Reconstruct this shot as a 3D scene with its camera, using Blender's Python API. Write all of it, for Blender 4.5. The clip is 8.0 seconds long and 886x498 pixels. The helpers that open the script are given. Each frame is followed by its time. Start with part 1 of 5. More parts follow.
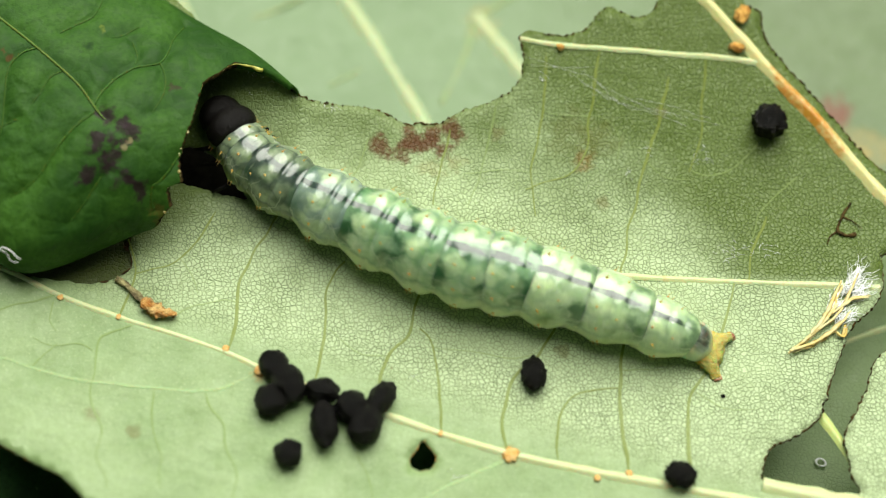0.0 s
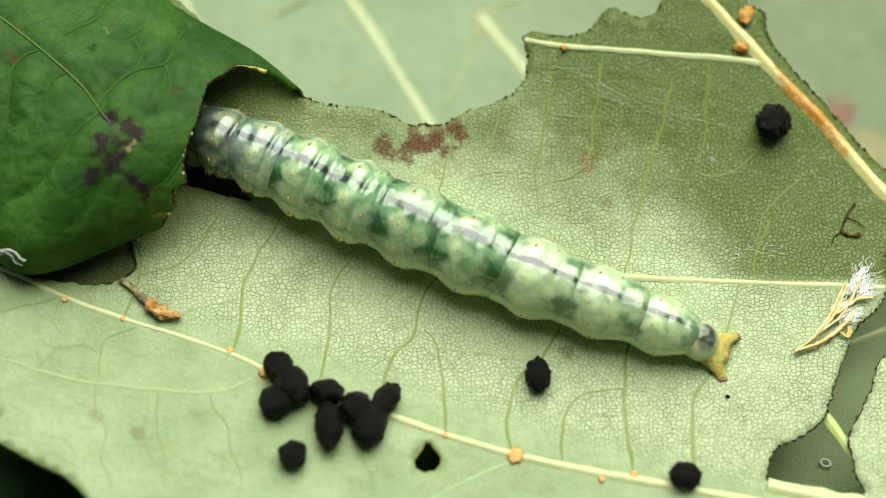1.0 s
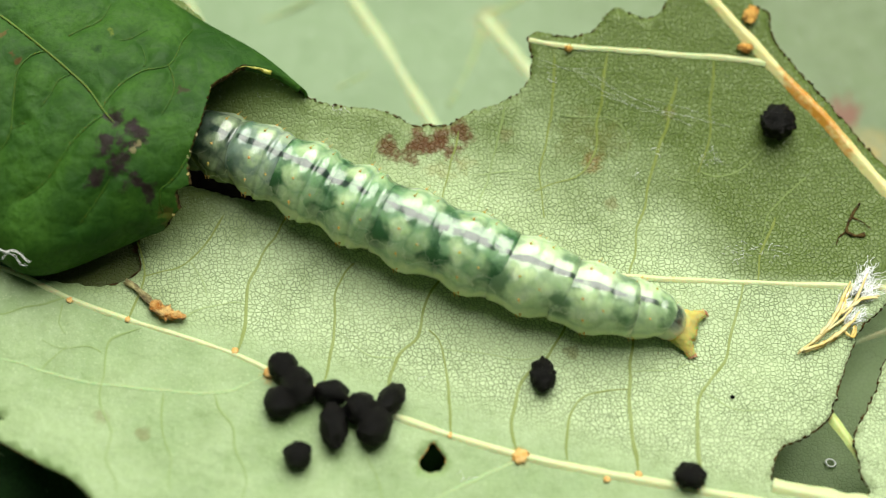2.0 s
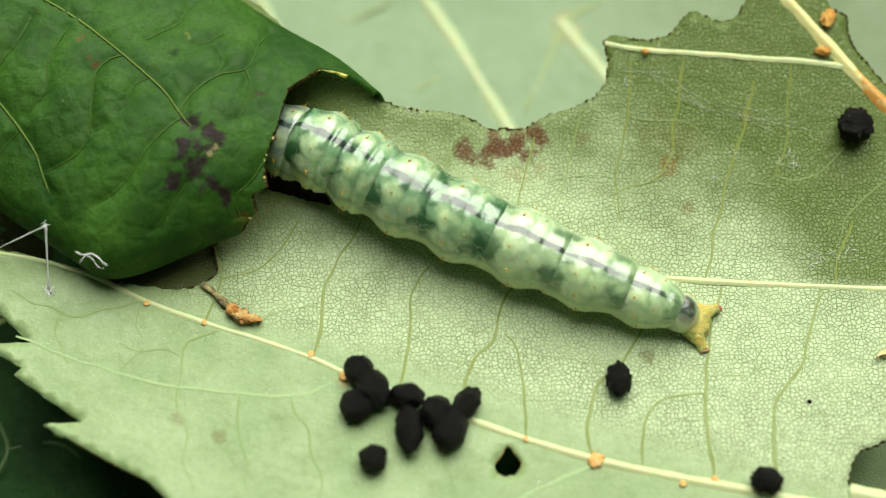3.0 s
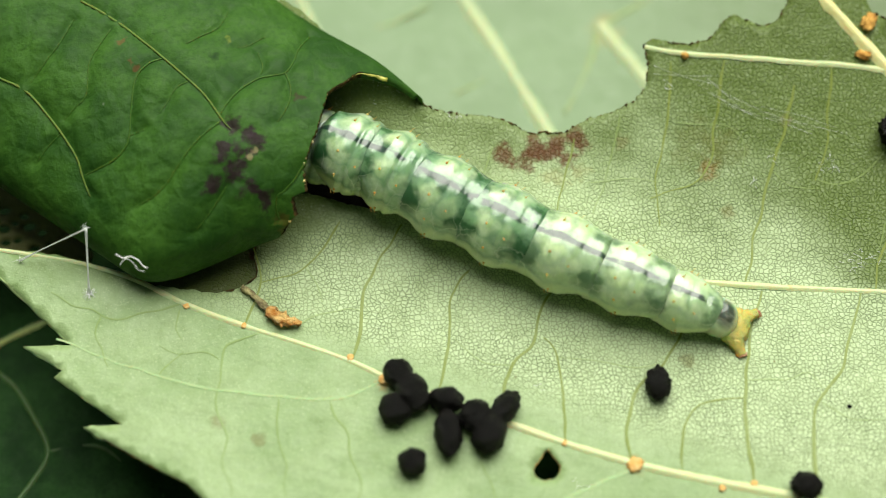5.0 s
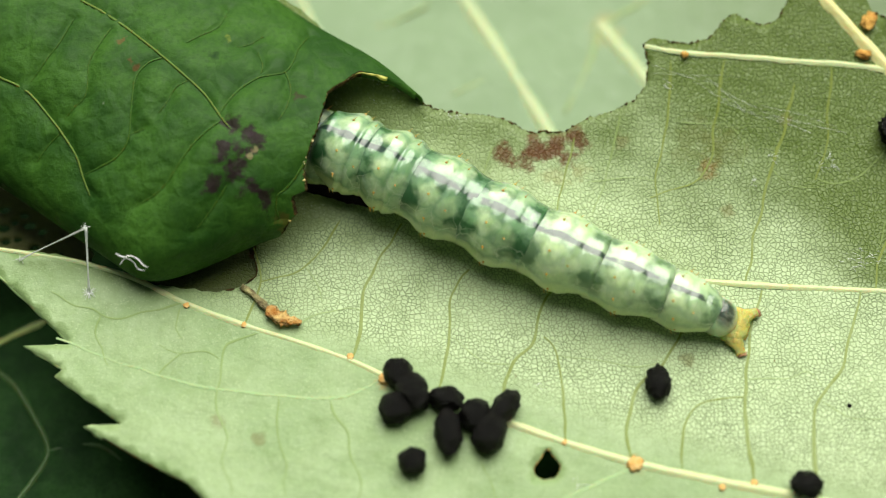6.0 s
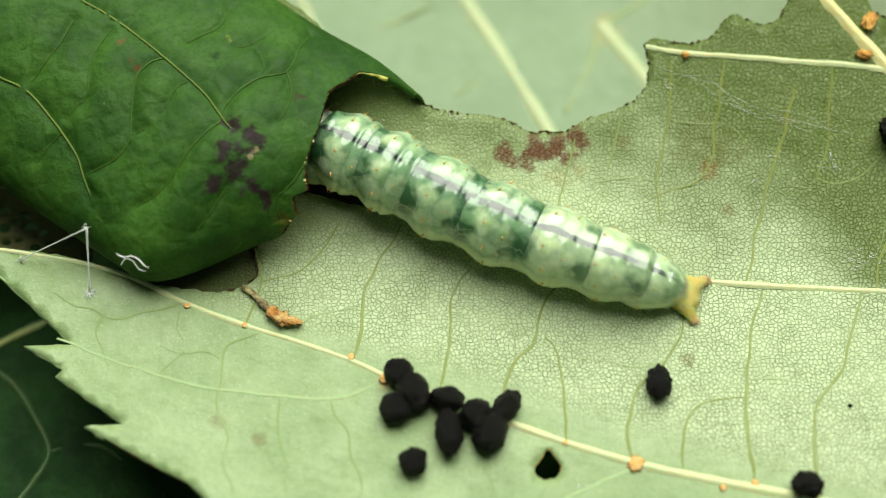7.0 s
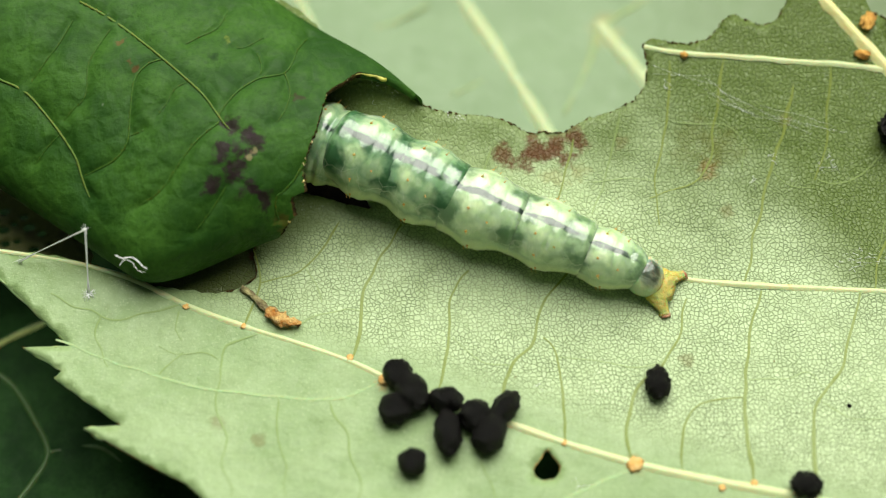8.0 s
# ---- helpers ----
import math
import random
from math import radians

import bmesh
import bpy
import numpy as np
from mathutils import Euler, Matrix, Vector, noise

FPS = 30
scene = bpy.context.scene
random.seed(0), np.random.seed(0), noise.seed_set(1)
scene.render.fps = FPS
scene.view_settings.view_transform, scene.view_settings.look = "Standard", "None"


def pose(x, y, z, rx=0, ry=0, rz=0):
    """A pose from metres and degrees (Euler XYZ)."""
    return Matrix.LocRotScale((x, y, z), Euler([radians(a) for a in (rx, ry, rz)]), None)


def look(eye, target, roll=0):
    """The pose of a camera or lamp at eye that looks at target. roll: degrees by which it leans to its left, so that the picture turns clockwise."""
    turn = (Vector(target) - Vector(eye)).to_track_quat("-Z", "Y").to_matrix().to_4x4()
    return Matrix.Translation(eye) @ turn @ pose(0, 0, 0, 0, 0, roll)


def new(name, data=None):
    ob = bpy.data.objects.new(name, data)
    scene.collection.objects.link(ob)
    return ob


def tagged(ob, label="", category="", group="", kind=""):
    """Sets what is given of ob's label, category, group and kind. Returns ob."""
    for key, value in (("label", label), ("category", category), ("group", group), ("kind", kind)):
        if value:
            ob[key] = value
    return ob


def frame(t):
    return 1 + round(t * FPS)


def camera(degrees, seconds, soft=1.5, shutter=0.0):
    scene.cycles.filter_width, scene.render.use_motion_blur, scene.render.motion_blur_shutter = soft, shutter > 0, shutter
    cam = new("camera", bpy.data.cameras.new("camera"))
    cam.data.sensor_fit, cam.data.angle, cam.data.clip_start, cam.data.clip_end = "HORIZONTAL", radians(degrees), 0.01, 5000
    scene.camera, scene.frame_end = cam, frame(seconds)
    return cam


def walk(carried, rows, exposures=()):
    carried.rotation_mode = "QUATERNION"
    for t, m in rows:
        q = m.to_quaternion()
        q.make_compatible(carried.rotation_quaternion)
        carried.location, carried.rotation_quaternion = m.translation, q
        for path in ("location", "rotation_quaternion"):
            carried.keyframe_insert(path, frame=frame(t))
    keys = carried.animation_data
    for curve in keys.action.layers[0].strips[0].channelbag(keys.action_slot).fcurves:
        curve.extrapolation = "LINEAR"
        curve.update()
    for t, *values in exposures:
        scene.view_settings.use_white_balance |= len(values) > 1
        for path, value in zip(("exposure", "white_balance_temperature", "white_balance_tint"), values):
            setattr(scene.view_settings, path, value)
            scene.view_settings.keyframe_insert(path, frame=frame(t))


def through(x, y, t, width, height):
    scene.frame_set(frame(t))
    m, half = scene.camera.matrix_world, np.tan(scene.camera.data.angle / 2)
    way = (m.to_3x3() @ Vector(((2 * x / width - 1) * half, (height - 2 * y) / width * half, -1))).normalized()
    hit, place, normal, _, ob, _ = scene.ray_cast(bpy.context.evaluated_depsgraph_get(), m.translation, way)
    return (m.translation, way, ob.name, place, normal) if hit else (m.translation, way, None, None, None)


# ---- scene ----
from mathutils import geometry

# ---- camera ----
TILT = radians(28)
EYE = Vector((0, -0.102 * math.sin(TILT), 0.102 * math.cos(TILT)))
cam = camera(20, 8.0, 1.1, 0.5)
cam.data.dof.use_dof = True
cam.data.dof.focus_distance = 0.1015
cam.data.dof.aperture_fstop = 28
walk(cam, [
    (0.0, look(EYE, (0.00503, -0.00043, 0), 5.345)),
    (0.5, look(EYE, (0.00488, -0.00045, 0), 5.138)),
    (1.0, look(EYE, (0.00486, -0.00038, 0), 5.061)),
    (1.2, look(EYE, (0.00481, -0.00036, 0), 4.985)),
    (2.3, look(EYE, (0.00447, -0.00035, 0), 4.541)),
    (2.4, look(EYE, (0.00435, -0.00034, 0), 4.400)),
    (2.5, look(EYE, (0.00402, -0.00032, 0), 4.023)),
    (2.6, look(EYE, (0.00273, -0.00025, 0), 2.714)),
    (2.7, look(EYE, (0.00155, -0.00018, 0), 1.531)),
    (2.8, look(EYE, (0.00158, -0.00018, 0), 1.567)),
    (3.0, look(EYE, (0.00160, -0.00018, 0), 1.589)),
    (3.5, look(EYE, (0.00147, -0.00016, 0), 1.478)),
    (3.7, look(EYE, (0.00131, -0.00015, 0), 1.305)),
    (3.8, look(EYE, (0.00115, -0.00013, 0), 1.134)),
    (3.9, look(EYE, (0.00080, -0.00010, 0), 0.770)),
    (4.0, look(EYE, (0.00023, -0.00004, 0), 0.160)),
    (4.1, look(EYE, (0.00010, -0.00003, 0), 0.069)),
    (4.5, look(EYE, (0.00000, 0.00000, 0), 0.000)),
    (6.0, look(EYE, (0.00000, -0.00005, 0), 0.000)),
    (6.5, look(EYE, (-0.00003, -0.00004, 0), -0.034)),
    (7.0, look(EYE, (-0.00003, -0.00004, 0), -0.047)),
    (7.5, look(EYE, (-0.00001, -0.00002, 0), -0.075)),
    (8.0, look(EYE, (0.00002, -0.00001, 0), -0.078)),
])

# ---- light: bright overcast sky, sun softened by cloud ----
SUN_HIGH, SUN_TURN = radians(60), radians(14)
world = bpy.data.worlds.new("sky")
scene.world = world
world.use_nodes = True
sky = world.node_tree.nodes.new("ShaderNodeTexSky")
sky.sky_type, sky.sun_disc = "NISHITA", False
sky.sun_elevation, sky.sun_rotation = SUN_HIGH, SUN_TURN
sky.air_density, sky.dust_density, sky.ozone_density = 1.0, 3.0, 1.0
background = world.node_tree.nodes["Background"]
background.inputs["Strength"].default_value = 0.026
cloud = world.node_tree.nodes.new("ShaderNodeHueSaturation")
cloud.inputs["Saturation"].default_value = 0.35
world.node_tree.links.new(sky.outputs["Color"], cloud.inputs["Color"])
world.node_tree.links.new(cloud.outputs["Color"], background.inputs["Color"])
sun = new("sun", bpy.data.lights.new("sun", "SUN"))
sun.data.energy, sun.data.angle, sun.data.color = 4.9, radians(66), (0.985, 1.0, 0.875)
toward = Vector((math.sin(SUN_TURN) * math.cos(SUN_HIGH), math.cos(SUN_TURN) * math.cos(SUN_HIGH), math.sin(SUN_HIGH)))
sun.matrix_world = look(toward * 3, (0, 0, 0))
scene.view_settings.exposure = 0.18

# ---- materials ----
MM = 0.001


class Graph:
    """A node material; its textures work in millimetres of the thing's own space."""

    def __init__(self, name):
        self.mat = bpy.data.materials.new(name)
        self.mat.use_nodes = True
        self.tree = self.mat.node_tree
        self.bsdf = self.tree.nodes["Principled BSDF"]
        self.out = self.tree.nodes["Material Output"]
        spot = self.tree.nodes.new("ShaderNodeTexCoord")
        self.co = self.vmath("SCALE", spot.outputs["Object"], None, 1000.0)

    def put(self, socket, value):
        if isinstance(value, bpy.types.NodeSocket):
            self.tree.links.new(value, socket)
        elif value is not None:
            socket.default_value = value

    def vmath(self, op, a, b=None, scale=None):
        n = self.tree.nodes.new("ShaderNodeVectorMath")
        n.operation = op
        self.put(n.inputs[0], a)
        self.put(n.inputs[1], b)
        self.put(n.inputs[3], scale)
        return n.outputs["Value"] if op in ("LENGTH", "DISTANCE", "DOT_PRODUCT") else n.outputs["Vector"]

    def math(self, op, a, b=None, clamp=False):
        n = self.tree.nodes.new("ShaderNodeMath")
        n.operation, n.use_clamp = op, clamp
        self.put(n.inputs[0], a)
        self.put(n.inputs[1], b)
        return n.outputs[0]

    def noise(self, scale, detail=3, rough=0.55, co=None, colour=False):
        n = self.tree.nodes.new("ShaderNodeTexNoise")
        self.put(n.inputs["Vector"], co or self.co)
        n.inputs["Scale"].default_value, n.inputs["Detail"].default_value, n.inputs["Roughness"].default_value = scale, detail, rough
        return n.outputs["Color"] if colour else n.outputs["Fac"]

    def cells(self, scale, co=None, random=1.0, plan=False):
        n = self.tree.nodes.new("ShaderNodeTexVoronoi")
        n.voronoi_dimensions = "2D" if plan else "3D"
        n.feature = "DISTANCE_TO_EDGE"
        self.put(n.inputs["Vector"], co or self.co)
        n.inputs["Scale"].default_value, n.inputs["Randomness"].default_value = scale, random
        return n.outputs["Distance"]

    def warped(self, scale, amount):
        n = self.vmath("SUBTRACT", self.noise(scale, 2, 0.5, None, True), (0.5, 0.5, 0.5))
        return self.vmath("ADD", self.co, self.vmath("SCALE", n, None, amount))

    def span(self, value, lo, hi, a=0.0, b=1.0):
        n = self.tree.nodes.new("ShaderNodeMapRange")
        n.interpolation_type = "SMOOTHSTEP"
        for k, v in zip(("Value", "From Min", "From Max", "To Min", "To Max"), (value, lo, hi, a, b)):
            self.put(n.inputs[k], v)
        return n.outputs["Result"]

    def mix(self, fac, a, b):
        n = self.tree.nodes.new("ShaderNodeMix")
        n.data_type = "RGBA"
        self.put(n.inputs["Factor"], fac)
        self.put(n.inputs[6], a if isinstance(a, bpy.types.NodeSocket) else (*a, 1))
        self.put(n.inputs[7], b if isinstance(b, bpy.types.NodeSocket) else (*b, 1))
        return n.outputs[2]

    def split(self, co=None):
        n = self.tree.nodes.new("ShaderNodeSeparateXYZ")
        self.put(n.inputs[0], co or self.co)
        return n.outputs

    def bump(self, height, distance, strength=1.0, normal=None):
        n = self.tree.nodes.new("ShaderNodeBump")
        self.put(n.inputs["Height"], height)
        n.inputs["Distance"].default_value, n.inputs["Strength"].default_value = distance * MM, strength
        self.put(n.inputs["Normal"], normal)
        return n.outputs["Normal"]

    def near(self, x, y, radius, co=None):
        """1 at a spot of the plan, 0 at radius millimetres from it."""
        flat = self.vmath("MULTIPLY", co or self.co, (1, 1, 0))
        return self.span(self.vmath("DISTANCE", flat, (x, y, 0)), 0.0, radius, 1.0, 0.0)

    def finish(self, colour, rough=0.5, normal=None, spec=0.5, through=None, **more):
        self.put(self.bsdf.inputs["Base Color"], colour if isinstance(colour, bpy.types.NodeSocket) else (*colour, 1))
        self.put(self.bsdf.inputs["Roughness"], rough)
        self.put(self.bsdf.inputs["Normal"], normal)
        self.put(self.bsdf.inputs["Specular IOR Level"], spec)
        for k, v in more.items():
            self.put(self.bsdf.inputs[k.replace("_", " ")], v)
        if through:
            t = self.tree.nodes.new("ShaderNodeBsdfTranslucent")
            self.put(t.inputs["Color"], colour if isinstance(colour, bpy.types.NodeSocket) else (*colour, 1))
            m = self.tree.nodes.new("ShaderNodeMixShader")
            m.inputs[0].default_value = through
            self.tree.links.new(self.bsdf.outputs[0], m.inputs[1])
            self.tree.links.new(t.outputs[0], m.inputs[2])
            self.tree.links.new(m.outputs[0], self.out.inputs["Surface"])
        return self.mat


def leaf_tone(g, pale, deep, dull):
    """Pale underside, part of its shading painted in: more olive towards its base and its left part, duller and even
    below the midrib.
    """
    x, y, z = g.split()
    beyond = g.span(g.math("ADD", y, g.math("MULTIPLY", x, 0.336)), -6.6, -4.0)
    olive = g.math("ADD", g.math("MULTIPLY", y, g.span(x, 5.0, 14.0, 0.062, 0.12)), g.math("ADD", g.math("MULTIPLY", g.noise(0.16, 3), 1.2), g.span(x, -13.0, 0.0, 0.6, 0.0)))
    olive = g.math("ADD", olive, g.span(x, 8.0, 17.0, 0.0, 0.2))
    # the part between the two cream ribs is darker olive towards the margin
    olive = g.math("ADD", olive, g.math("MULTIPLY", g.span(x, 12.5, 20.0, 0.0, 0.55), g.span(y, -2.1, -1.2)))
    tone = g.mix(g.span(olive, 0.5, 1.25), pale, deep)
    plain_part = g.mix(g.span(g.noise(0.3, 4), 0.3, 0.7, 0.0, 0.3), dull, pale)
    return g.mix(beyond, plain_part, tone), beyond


def leaf_underside(name, pale, deep, line, stains=(), net=1.0, through=0.2, dull=None, margin=None):
    g = Graph(name)
    co = g.vmath("ADD", g.warped(1.6, 0.22), g.vmath("SCALE", g.noise(4.5, 1, 0.5, None, True), None, 0.09))
    fine, coarse = g.cells(5.6, co, 0.95, True), g.cells(1.5, co, 1.0, True)
    lines = g.math("MAXIMUM", g.span(fine, 0.0, 0.13, 0.62 * net, 0.0), g.span(coarse, 0.004, 0.03, 0.62 * net, 0.0))
    lines = g.math("MULTIPLY", lines, g.span(g.noise(0.5, 3), 0.3, 0.65, 0.5, 1.0))
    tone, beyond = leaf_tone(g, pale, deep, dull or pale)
    # shade painted in: the tone darkens towards the right
    if margin:
        tone = g.mix(g.span(g.math("ADD", g.split()[0], g.math("MULTIPLY", g.noise(0.1, 2), 8.0)), 8.0, 25.0), tone, margin)
    beyond = g.span(beyond, 0.0, 1.0, 0.12, 1.0)
    lines = g.math("MULTIPLY", lines, beyond)
    # the net is fainter on the olive part near the rolled lobe
    x, y, z = g.split()
    lines = g.math("MULTIPLY", lines, g.math("SUBTRACT", 1.0, g.math("MULTIPLY", g.span(y, 0.5, 3.5, 0.0, 0.6), g.span(x, 3.0, 10.0, 1.0, 0.25))))
    tone = g.mix(g.span(g.noise(3.5, 4), 0.35, 0.8, 0.0, 0.22), tone, deep)
    tone = g.mix(g.span(g.noise(0.7, 3), 0.45, 0.75, 0.0, 0.18), tone, deep)
    tone = g.mix(g.span(g.noise(9.0, 2, 0.6), 0.55, 0.75, 0.0, 0.3 * net), tone, pale)
    colour = g.mix(lines, tone, line)
    for sx, sy, radius, tint, strong in stains:
        spot = g.math("ADD", g.math("MULTIPLY", g.near(sx, sy, radius), 0.5), g.math("SUBTRACT", g.noise(1.5, 5, 0.7), 0.74))
        colour = g.mix(g.span(spot, -0.02, 0.25, 0.0, strong), colour, tint)
    height = g.math("ADD", g.math("MULTIPLY", g.span(fine, 0.0, 0.22), beyond), g.math("MULTIPLY", g.noise(7, 3, 0.6), 0.9))
    normal = g.bump(height, 0.03, 0.8 * net, g.bump(g.noise(0.6, 3), 0.35, 0.5))
    return g.finish(colour, g.span(g.noise(1.5, 3), 0.3, 0.7, 0.33, 0.5), normal, 0.45, through)


def net_vein_skin(name, pale, deep, dull, tint, amount):
    """Low veins of the underside: the leaf's own tone, a little more olive."""
    g = Graph(name)
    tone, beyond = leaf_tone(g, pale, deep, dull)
    colour = g.mix(g.span(g.noise(1.6, 4), 0.3, 0.7, amount * 0.85, amount), tone, tint)
    return g.finish(colour, 0.5, g.bump(g.noise(7, 3), 0.03, 0.6), 0.3, 0.2)


def leaf_upper_side(name, deep, bright, spots=(), through=0.1, spec=0.22):
    g = Graph(name)
    co = g.warped(0.8, 0.4)
    net = g.cells(1.1, co)
    tone = g.mix(g.span(g.noise(0.45, 5, 0.6), 0.32, 0.68), deep, bright)
    tone = g.mix(g.span(net, 0.0, 0.06, 0.22, 0.0), tone, bright)
    tone = g.mix(g.span(g.noise(6, 4, 0.65), 0.42, 0.72, 0.0, 0.6), tone, deep)
    tone = g.mix(g.span(g.noise(1.3, 2), 0.66, 0.8, 0.0, 0.5), tone, deep)
    frayed = g.warped(1.7, 1.1)
    for x, y, radius, tint, strong in spots:
        spot = g.math("ADD", g.math("MULTIPLY", g.near(x, y, radius, frayed), 0.5), g.math("SUBTRACT", g.noise(1.6, 5, 0.7), 0.76))
        tone = g.mix(g.span(spot, -0.02, 0.22, 0.0, strong), tone, tint)
    quilt = g.span(g.cells(0.42, g.warped(0.5, 0.9)), 0.0, 0.32)
    normal = g.bump(g.span(net, 0.0, 0.3), 0.05, 0.5, g.bump(g.noise(7, 4, 0.65), 0.05, 0.6, g.bump(quilt, 0.12, 0.3, g.bump(g.noise(0.7, 2), 0.3, 0.25))))
    return g.finish(tone, g.span(g.noise(2, 3), 0.3, 0.7, 0.48, 0.66), normal, spec, through)


def vein_skin(name, pale, rust, amount, spec=0.45):
    g = Graph(name)
    colour = g.mix(g.span(g.noise(0.45, 4, 0.6), 0.62 - amount, 0.72 - amount * 0.6), pale, rust)
    colour = g.mix(g.span(g.noise(7, 3), 0.5, 0.85, 0.0, 0.15), colour, rust)
    return g.finish(colour, 0.42, g.bump(g.noise(5, 3), 0.05, 0.7), spec, Subsurface_Weight=0.25, Subsurface_Scale=0.3 * MM)


def rusty_skin(name, pale, rust, start, end):
    """Cream rib with one long rusty stretch between two places along it."""
    g = Graph(name)
    x, y, z = g.split()
    x = g.math("ADD", x, g.math("MULTIPLY", g.math("SUBTRACT", g.noise(1.6, 4, 0.65), 0.5), 2.2))
    on = g.math("MULTIPLY", g.span(x, start - 0.3, start + 0.3), g.span(x, end - 0.6, end + 0.6, 1.0, 0.0))
    on = g.math("MULTIPLY", on, g.span(g.noise(2.6, 4, 0.6), 0.3, 0.6, 0.45, 1.0))
    colour = g.mix(on, g.mix(g.span(g.noise(7, 3), 0.5, 0.85, 0.0, 0.12), pale, rust), rust)
    return g.finish(colour, 0.42, g.bump(g.noise(5, 3), 0.05, 0.7), 0.45, Subsurface_Weight=0.25, Subsurface_Scale=0.3 * MM)


def plain(name, a, b, scale, rough=0.6, relief=0.05, spec=0.4, through=None, **more):
    g = Graph(name)
    colour = g.mix(g.span(g.noise(scale, 4, 0.6), 0.3, 0.7), a, b)
    return g.finish(colour, rough, g.bump(g.noise(scale * 2.2, 5, 0.65), relief), spec, through, **more)


def larva_skin(name, clear, fatness, gutness, flank=(0.70, 0.78, 0.42)):
    """Clear wet skin: lobes of milky fat body, a dark gut and the dorsal vessel show through it."""
    g = Graph(name)
    x, y, z = g.split()
    side = g.math("ABSOLUTE", y)
    # place on the unrolled ring: along the body, and round it from the back down
    round_it = g.math("MULTIPLY", g.math("ARCTAN2", side, z), 1.55)
    info = g.tree.nodes.new("ShaderNodeObjectInfo")
    shift = g.vmath("ADD", g.co, g.vmath("SCALE", (17.0, 13.0, 15.0), None, info.outputs["Random"]))
    flat = g.tree.nodes.new("ShaderNodeCombineXYZ")
    g.put(flat.inputs[0], x)
    g.put(flat.inputs[1], round_it)
    drift = g.vmath("SCALE", g.vmath("SUBTRACT", g.noise(1.5, 2, 0.5, shift, True), (0.5, 0.5, 0.5)), None, 0.9)
    place = g.vmath("MULTIPLY", g.vmath("ADD", flat.outputs[0], drift), (1, 1, 0))

    def lobe(at, wide, high, edge=0.35):
        near = g.vmath("DISTANCE", g.vmath("MULTIPLY", place, (1 / wide, 1 / high, 0)), (at[0] / wide, at[1] / high, 0))
        return g.span(near, edge, 1.0, 1.0, 0.0)

    blotch = g.noise(0.9, 3, 0.55, shift)
    colour = g.mix(g.span(blotch, 0.3, 0.7), tuple(c * 0.8 for c in clear), clear)
    # gut: dark green in the core, patchy, deepest towards the joints and low on the flank
    lumen = g.math("ADD", g.noise(1.15, 3, 0.6, g.vmath("ADD", shift, (3.0, 9.0, 1.0))), g.math("MULTIPLY", g.span(g.math("ABSOLUTE", x), 0.3, 1.2, -0.09, 0.16), g.span(round_it, 0.6, 1.3, 0.3, 1.0)))
    gut = g.math("MULTIPLY", g.span(lumen, 0.45, 0.68), g.span(round_it, 1.75, 2.25, 1.0, 0.0))
    colour = g.mix(g.math("MULTIPLY", gut, gutness, True), colour, (0.022, 0.105, 0.032))
    fat = g.math("MAXIMUM", lobe((0.42, 0.70), 0.72, 0.62), g.math("MULTIPLY", lobe((-0.50, 0.95), 0.55, 0.62), 0.6))
    fat = g.math("MAXIMUM", fat, g.math("MULTIPLY", lobe((0.2, 1.62), 0.95, 0.6), 0.85))
    fat = g.math("MAXIMUM", fat, g.math("MULTIPLY", lobe((-0.8, 1.8), 0.5, 0.45), 0.5))
    fat = g.math("MULTIPLY", fat, g.span(g.noise(1.7, 3, 0.6, g.vmath("ADD", shift, (1.0, 4.0, 8.0))), 0.3, 0.6, 0.5, 1.0))
    milky = g.mix(g.span(g.noise(2.6, 3, 0.6, shift), 0.35, 0.7), (0.72, 0.86, 0.52), (0.54, 0.69, 0.38))
    colour = g.mix(g.math("MULTIPLY", fat, fatness), colour, milky)
    # pale yellowish flank and belly
    low = g.span(g.vmath("DOT_PRODUCT", place, (0.0, 1.0, 0.0)), 1.95, 2.5)
    colour = g.mix(g.math("MULTIPLY", low, 0.85), colour, flank)
    # fine whitish air tubes that branch over the flank
    tubes = g.span(g.cells(0.95, g.vmath("ADD", shift, g.vmath("SCALE", drift, None, 0.7))), 0.008, 0.03, 1.0, 0.0)
    colour = g.mix(g.math("MULTIPLY", tubes, g.span(round_it, 0.9, 1.5, 0.0, 0.3)), colour, (0.74, 0.80, 0.58))
    vessel = g.math("MULTIPLY", g.span(g.math("ABSOLUTE", g.math("ADD", round_it, g.math("MULTIPLY", g.math("SUBTRACT", g.noise(1.4, 2, 0.5, shift), 0.5), 0.3))), 0.08, 0.2, 1.0, 0.0), g.span(g.noise(1.1, 2, 0.5, shift), 0.38, 0.5, 0.1, 1.0))
    colour = g.mix(g.math("MULTIPLY", vessel, 0.96), colour, (0.006, 0.032, 0.018))
    wrinkle = g.noise(1.2, 3, 0.55, g.vmath("MULTIPLY", shift, (1.9, 0.7, 0.7)))
    normal = g.bump(wrinkle, 0.16, 0.7, g.bump(g.noise(5, 2, 0.5, shift), 0.02, 0.5))
    # the wet film is drawn into a few cross folds, so that its shine breaks into patches
    fold = g.span(g.noise(0.75, 2, 0.5, g.vmath("MULTIPLY", shift, (1.5, 0.7, 0.7))), 0.42, 0.58)
    wet = g.bump(fold, 0.022, 0.8, g.bump(g.noise(2.3, 3, 0.6, g.vmath("MULTIPLY", shift, (1.2, 0.9, 0.9))), 0.02, 0.7))
